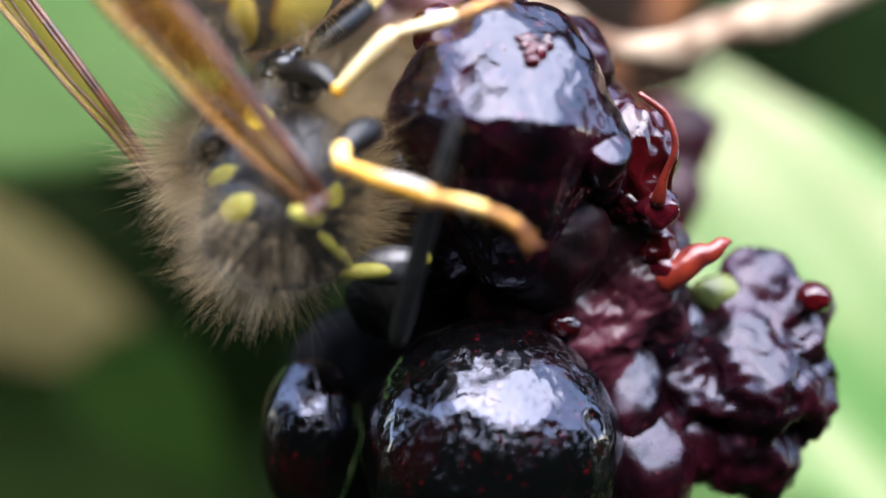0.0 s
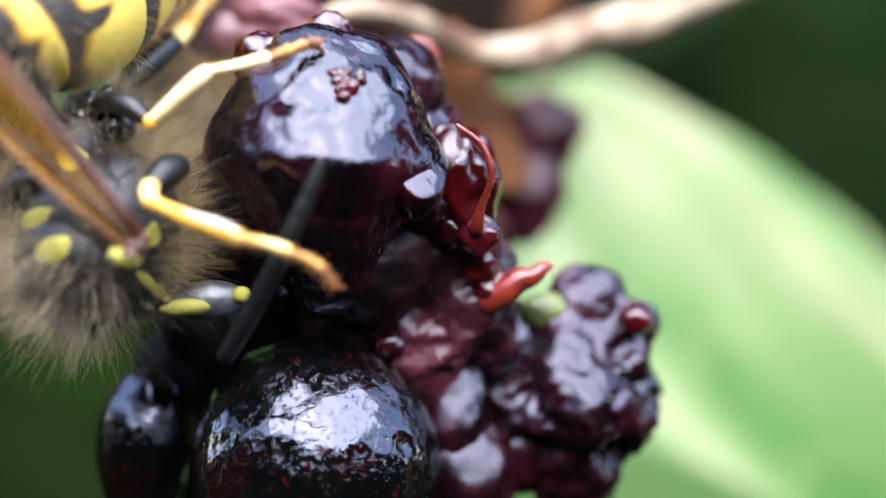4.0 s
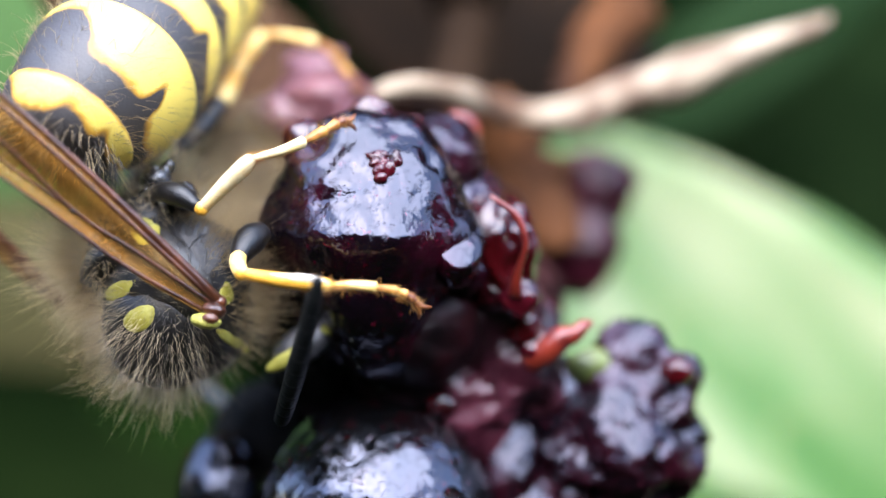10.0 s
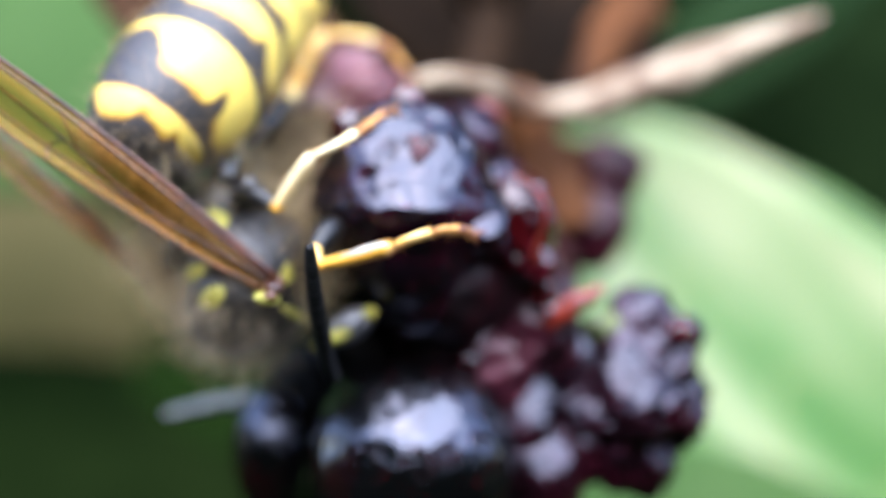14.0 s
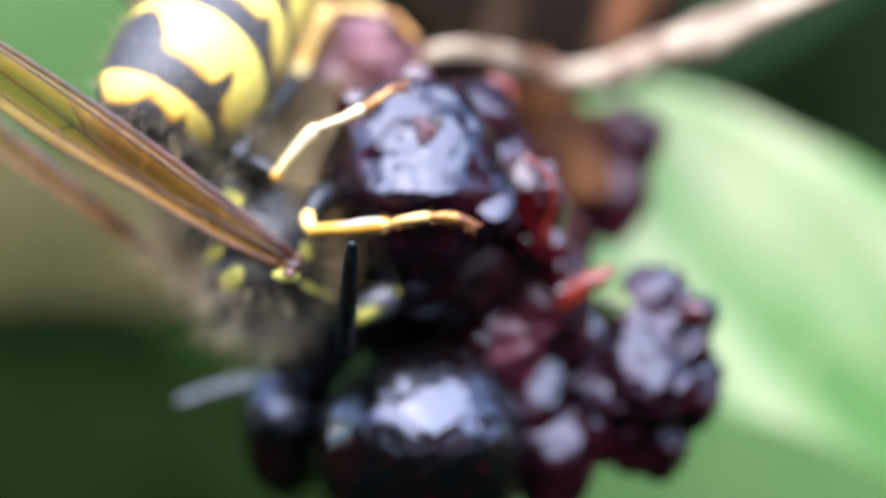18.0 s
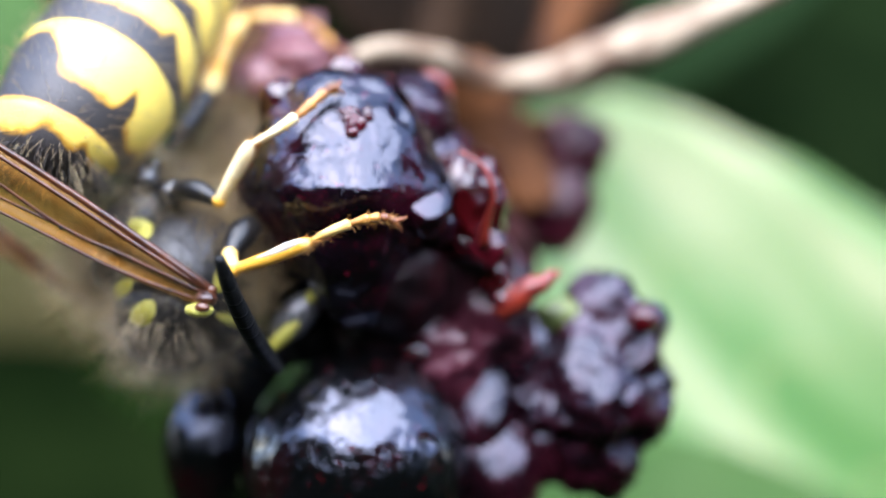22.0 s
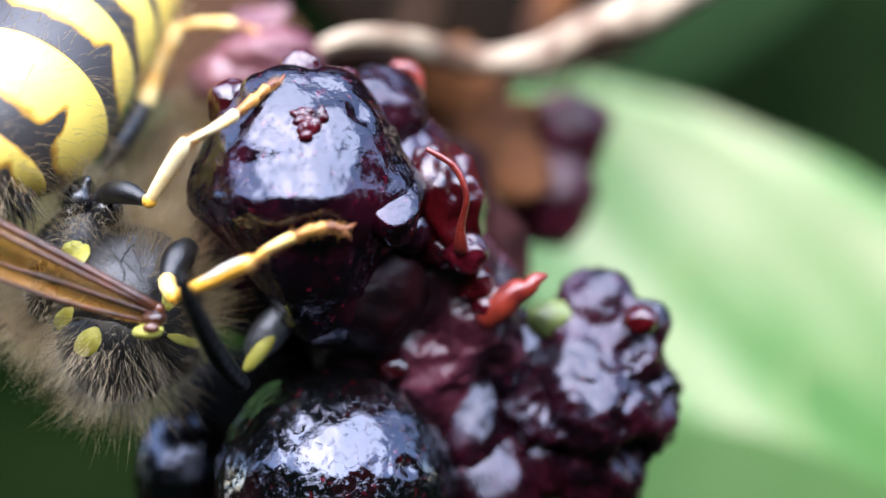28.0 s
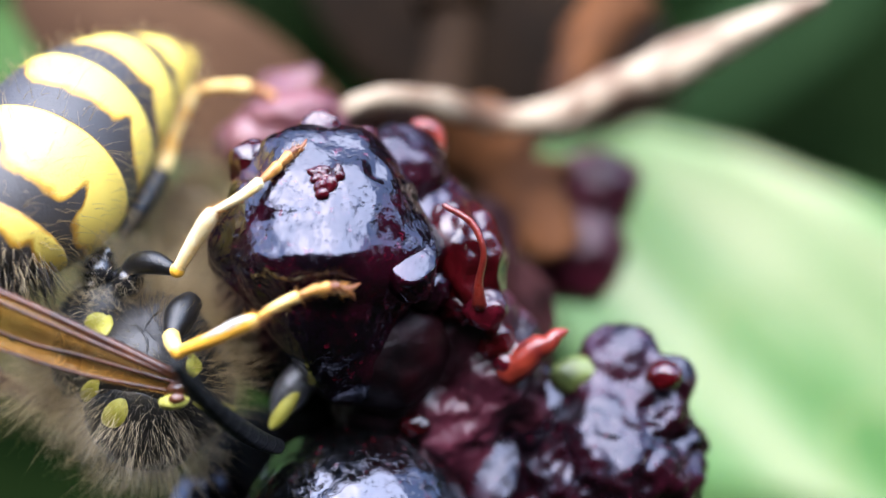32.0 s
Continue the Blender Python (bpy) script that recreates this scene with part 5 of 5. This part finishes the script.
FAR_FEELER_ROWS = [
    (0, (-2.84, 7.27, -2.94), (-0.85, 6.94, -3.58)),
    (3.5, (-2.25, 7.12, -2.63), (-0.32, 6.77, -3.23)),
    (5.8, (-2.40, 7.25, -3.46), (-0.56, 6.91, -4.54)),
    (6.3, (-2.90, 7.26, -4.10), (-2.14, 6.17, -5.84)),
    (6.6, (-3.19, 6.82, -4.11), (-4.58, 7.25, -5.63)),
    (7, (-3.32, 6.80, -4.19), (-6.32, 6.80, -4.32)),
    (8, (-3.22, 6.76, -3.90), (-6.15, 6.77, -4.06)),
    (9, (-3.22, 6.76, -3.89), (-4.52, 7.21, -3.24)),
    (12, (-3.82, 6.86, -4.12), (-5.60, 7.30, -3.62)),
    (12.5, (-4.24, 6.86, -4.08), (-8.32, 6.86, -3.89)),
    (13, (-3.88, 6.86, -4.02), (-9.22, 6.86, -4.65)),
    (14, (-4.11, 6.86, -3.99), (-7.65, 6.87, -4.96)),
    (17, (-4.17, 6.86, -3.81), (-7.84, 6.87, -4.99)),
    (18, (-4.55, 6.86, -3.98), (-7.97, 6.86, -4.93)),
    (19, (-4.60, 6.86, -4.08), (-8.18, 6.85, -4.07)),
    (20, (-4.76, 6.87, -3.95), (-6.56, 7.30, -3.01)),
    (32, (-4.12, 6.86, -3.34), (-5.63, 7.30, -2.16)),
]
# seconds, knee and tip of the foot
FRONT_LEG_ROWS = [
    (0, (-4.04, 0.07, -0.45), (-0.88, -0.38, -0.79)),
    (1, (-4.05, 0.07, -0.53), (-0.80, -0.37, -0.85)),
    (2, (-3.95, 0.08, -0.41), (-0.80, -0.36, -0.85)),
    (3, (-4.31, 0.08, -0.33), (-1.08, -0.40, -0.71)),
    (3.5, (-4.20, 0.08, -0.39), (-1.37, -0.40, -0.79)),
    (6, (-4.24, 0.08, -0.46), (-1.23, -0.37, -1.14)),
    (6.6, (-4.24, 0.09, -0.36), (-1.24, -0.37, -1.09)),
    (7, (-3.89, 0.09, -0.13), (-0.14, -0.37, -2.08)),
    (7.2, (-2.59, 0.07, -0.61), (0.56, -0.32, -0.59)),
    (7.4, (-3.16, 0.08, -0.72), (0.18, -0.36, -0.35)),
    (8, (-3.07, 0.08, -0.53), (0.05, -0.38, -0.16)),
    (9, (-3.47, 0.08, -0.97), (-0.21, -0.38, -0.55)),
    (10, (-3.88, 0.08, -0.46), (-0.48, -0.39, -0.58)),
    (10.5, (-3.88, 0.08, -0.42), (-0.36, -0.38, -0.63)),
    (11, (-3.46, 0.08, -0.89), (-0.16, -0.37, -0.70)),
    (11.5, (-3.36, 0.08, -0.70), (-0.23, -0.36, 0.07)),
    (12, (-3.91, 0.08, -0.60), (-0.65, -0.36, -0.06)),
    (13, (-3.46, 0.08, -0.48), (-0.42, -0.36, 0.38)),
    (14, (-3.43, 0.08, -0.58), (-0.22, -0.36, 0.49)),
    (17, (-3.58, 0.08, -0.58), (-0.38, -0.37, 0.15)),
    (18, (-3.92, 0.08, -0.43), (-0.66, -0.36, -0.15)),
    (19, (-4.08, 0.08, -0.63), (-0.85, -0.36, -0.20)),
    (20, (-4.15, 0.08, -0.50), (-0.92, -0.36, -0.18)),
    (21, (-3.65, 0.08, -0.59), (-0.65, -0.36, 0.37)),
    (23, (-3.82, 0.08, -0.55), (-0.71, -0.36, 0.50)),
    (24, (-3.73, 0.08, -0.47), (-0.77, -0.36, 0.64)),
    (25, (-3.80, 0.08, -0.44), (-0.73, -0.36, 0.80)),
    (28, (-3.90, 0.11, -0.80), (-0.81, -0.36, 0.16)),
    (29, (-4.17, 0.11, -0.56), (-0.98, -0.36, 0.12)),
    (30, (-3.91, 0.11, -0.63), (-0.89, -0.36, 0.34)),
    (31, (-4.09, 0.11, -0.58), (-0.76, -0.36, 0.15)),
    (32, (-4.21, 0.11, -0.52), (-1.02, -0.35, 0.23)),
]
MIDDLE_LEG_ROWS = [
    (0, (-4.65, 1.04, 0.82), (-2.38, 0.13, 2.89)),
    (1, (-4.63, 1.04, 0.81), (-2.17, 0.14, 2.82)),
    (2, (-4.71, 1.05, 0.86), (-2.41, 0.16, 2.78)),
    (3, (-4.71, 1.05, 1.06), (-2.14, 0.13, 3.23)),
    (6, (-4.84, 1.07, 0.64), (-2.17, 0.19, 2.68)),
    (7.5, (-4.86, 1.07, 0.59), (-2.44, 0.20, 2.59)),
    (8, (-4.59, 1.07, 0.47), (-2.48, 0.20, 2.74)),
    (9, (-5.03, 1.07, 0.41), (-2.41, 0.20, 2.47)),
    (10, (-4.89, 1.06, 0.63), (-2.33, 0.17, 2.57)),
    (11, (-4.84, 1.06, 0.41), (-1.99, 0.19, 2.50)),
    (11.5, (-4.85, 1.06, 0.63), (-2.14, 0.18, 2.44)),
    (12, (-4.88, 1.06, 0.60), (-2.17, 0.18, 2.49)),
    (13, (-4.20, 1.06, 0.45), (-2.22, 0.18, 2.76)),
    (14, (-4.57, 1.06, 0.51), (-2.12, 0.18, 2.88)),
    (17, (-4.76, 1.06, 0.62), (-2.19, 0.17, 2.76)),
    (18, (-4.86, 1.06, 0.66), (-2.18, 0.18, 2.53)),
    (19, (-4.86, 1.06, 0.53), (-2.16, 0.18, 2.50)),
    (20, (-4.69, 1.06, 0.58), (-1.97, 0.18, 2.62)),
    (21, (-4.26, 1.06, 0.67), (-1.99, 0.18, 2.89)),
    (23, (-4.20, 1.06, 0.80), (-1.67, 0.18, 3.09)),
    (24, (-3.92, 1.06, 0.97), (-1.71, 0.18, 3.16)),
    (25, (-3.99, 1.06, 0.92), (-1.79, 0.18, 3.33)),
    (28, (-4.38, 1.06, 0.93), (-1.43, 0.18, 2.98)),
    (29, (-4.26, 1.07, 0.78), (-1.41, 0.18, 2.82)),
    (30, (-4.07, 1.06, 0.88), (-1.29, 0.18, 2.96)),
    (31, (-4.12, 1.07, 0.99), (-0.90, 0.18, 2.97)),
    (32, (-4.24, 1.07, 0.92), (-1.21, 0.19, 2.96)),
]
# seconds, middle of the eye, turn about the line of sight (degrees)
HEAD_ROWS = [
    (0, (-3.04, 2.36, -1.66), 25),
    (1, (-3.01, 2.37, -1.75), 20),
    (2, (-2.98, 2.37, -1.75), 24),
    (3, (-2.74, 2.32, -1.66), 22),
    (3.5, (-3.10, 2.30, -1.67), 24),
    (6, (-2.46, 2.35, -1.64), 34),
    (7.5, (-2.53, 2.35, -1.72), 28),
    (8, (-2.80, 2.33, -1.76), 20),
    (9, (-2.55, 2.33, -1.91), 20),
    (10, (-2.61, 2.34, -1.59), 10),
    (11, (-2.82, 2.36, -1.98), 10),
    (12, (-2.92, 2.37, -1.99), 18),
    (13, (-2.91, 2.37, -1.68), 14),
    (14, (-2.87, 2.37, -1.87), 14),
    (17, (-2.78, 2.37, -1.86), 20),
    (18, (-2.71, 2.37, -1.91), 16),
    (19, (-2.82, 2.37, -2.03), 12),
    (20, (-2.85, 2.37, -1.93), 8),
    (21, (-2.80, 2.37, -1.64), 3),
    (23, (-2.82, 2.37, -1.64), 0),
    (24, (-2.77, 2.37, -1.42), 0),
    (25, (-2.79, 2.37, -1.35), 0),
    (28, (-2.52, 2.37, -1.69), 0),
    (29, (-2.65, 2.37, -1.75), 0),
    (30, (-2.61, 2.37, -1.62), 0),
    (31, (-2.41, 2.37, -1.66), 0),
    (32, (-2.52, 2.37, -1.61), 0),
]

# seconds, turn of the near wing about its root (degrees)
WING_ROWS = [(0, 3), (3, 3), (6, 3), (9, 3), (10, 2), (11, 0.5), (13, 0), (17, 1), (19, 1), (21, 1), (24, 0), (32, 0)]
# seconds, rise of the swaying leaf behind (mm)
SWAY_ROWS = [(0, 2.7), (1, 3.0), (2, 1.0), (3, 1.2), (6, 0), (7, -0.2), (8, 0.2), (9, -0.6), (10, -0.4), (12, 0), (13, 0.5), (14, 0.2), (17, -0.2), (19, -0.7), (20, -1.5), (21, 0.3), (22, 0.2), (24, 0.1), (25, 0.4), (28, -0.8), (30, 0.1), (32, -0.2)]


def aimed(root, tip):
    """The pose of a part whose length runs along x, from root to tip, in the wasp's space."""
    a, b = Vector(root), Vector(tip)
    x = (b - a).normalized()
    y = Vector((0, 0, 1)).cross(x).normalized()
    z = x.cross(y)
    m = Matrix((x, y, z)).transposed().to_4x4()
    m.translation = (a - ORIGIN[wasp]) * MM
    return m


def swung(ob, knee, tip, rest):
    """The pose of a leg whose knee and tip were built at rest."""
    first = aimed(*rest)
    return aimed(knee, tip) @ first.inverted() @ Matrix.Translation((ORIGIN[ob] - ORIGIN[wasp]) * MM)


def motions():
    walk(wasp, [(t, pose(x * MM, y * MM, z * MM + BASE.z, a, b, c)) for t, x, y, z, a, b, c in WASP_ROWS])
    walk(feeler, [(t, aimed(a, b)) for t, a, b in FEELER_ROWS])
    walk(far_feeler, [(t, aimed(a, b)) for t, a, b in FAR_FEELER_ROWS])
    for low, high, rows in ((front_leg, front_thigh, FRONT_LEG_ROWS), (middle_leg, middle_thigh, MIDDLE_LEG_ROWS)):
        rest = next((a, b) for t, a, b in rows if t == 24)
        walk(low, [(t, swung(low, a, b, rest)) for t, a, b in rows])
        walk(high, [(t, Matrix.Translation((Vector(a) - Vector(rest[0]) + ORIGIN[high] - ORIGIN[wasp]) * MM)) for t, a, b in rows])
    for ob, share in ((pale_leaf, 1.13), (shade_leaf, 1.2), (half_shade_leaf, 1.13)):
        walk(ob, [(t, Matrix.Translation((ORIGIN[ob] + Vector((0, 0, z * share))) * MM + BASE)) for t, z in SWAY_ROWS])
    walk(near_wing, [(t, Matrix.Translation((ORIGIN[near_wing] - ORIGIN[wasp]) * MM) @ Matrix.Rotation(radians(a), 4, "Y")) for t, a in WING_ROWS])
    hinge = Vector(PIVOT)
    for ob in (abdomen, hind_thigh, hind_leg):
        share = 1.0 if ob is abdomen else 0.6
        rows = []
        for t, turn in ((0, 0), (25.5, 0), (28, 6), (30, 8), (32, 8)):
            m = Matrix.Rotation(radians(turn * share), 4, "Y")
            m.translation = (hinge + m.to_3x3() @ (ORIGIN[ob] - hinge) - ORIGIN[wasp]) * MM
            rows.append((t, m))
        walk(ob, rows)
    eye = Vector(next(a for t, a, b in HEAD_ROWS if t == 24))
    rows = []
    for t, at, turn in HEAD_ROWS:
        m = Matrix.Rotation(radians(turn), 4, "Y")
        m.translation = (Vector(at) + m.to_3x3() @ (ORIGIN[wasp_head] - eye) - ORIGIN[wasp]) * MM
        rows.append((t, m))
    walk(wasp_head, rows)


motions()
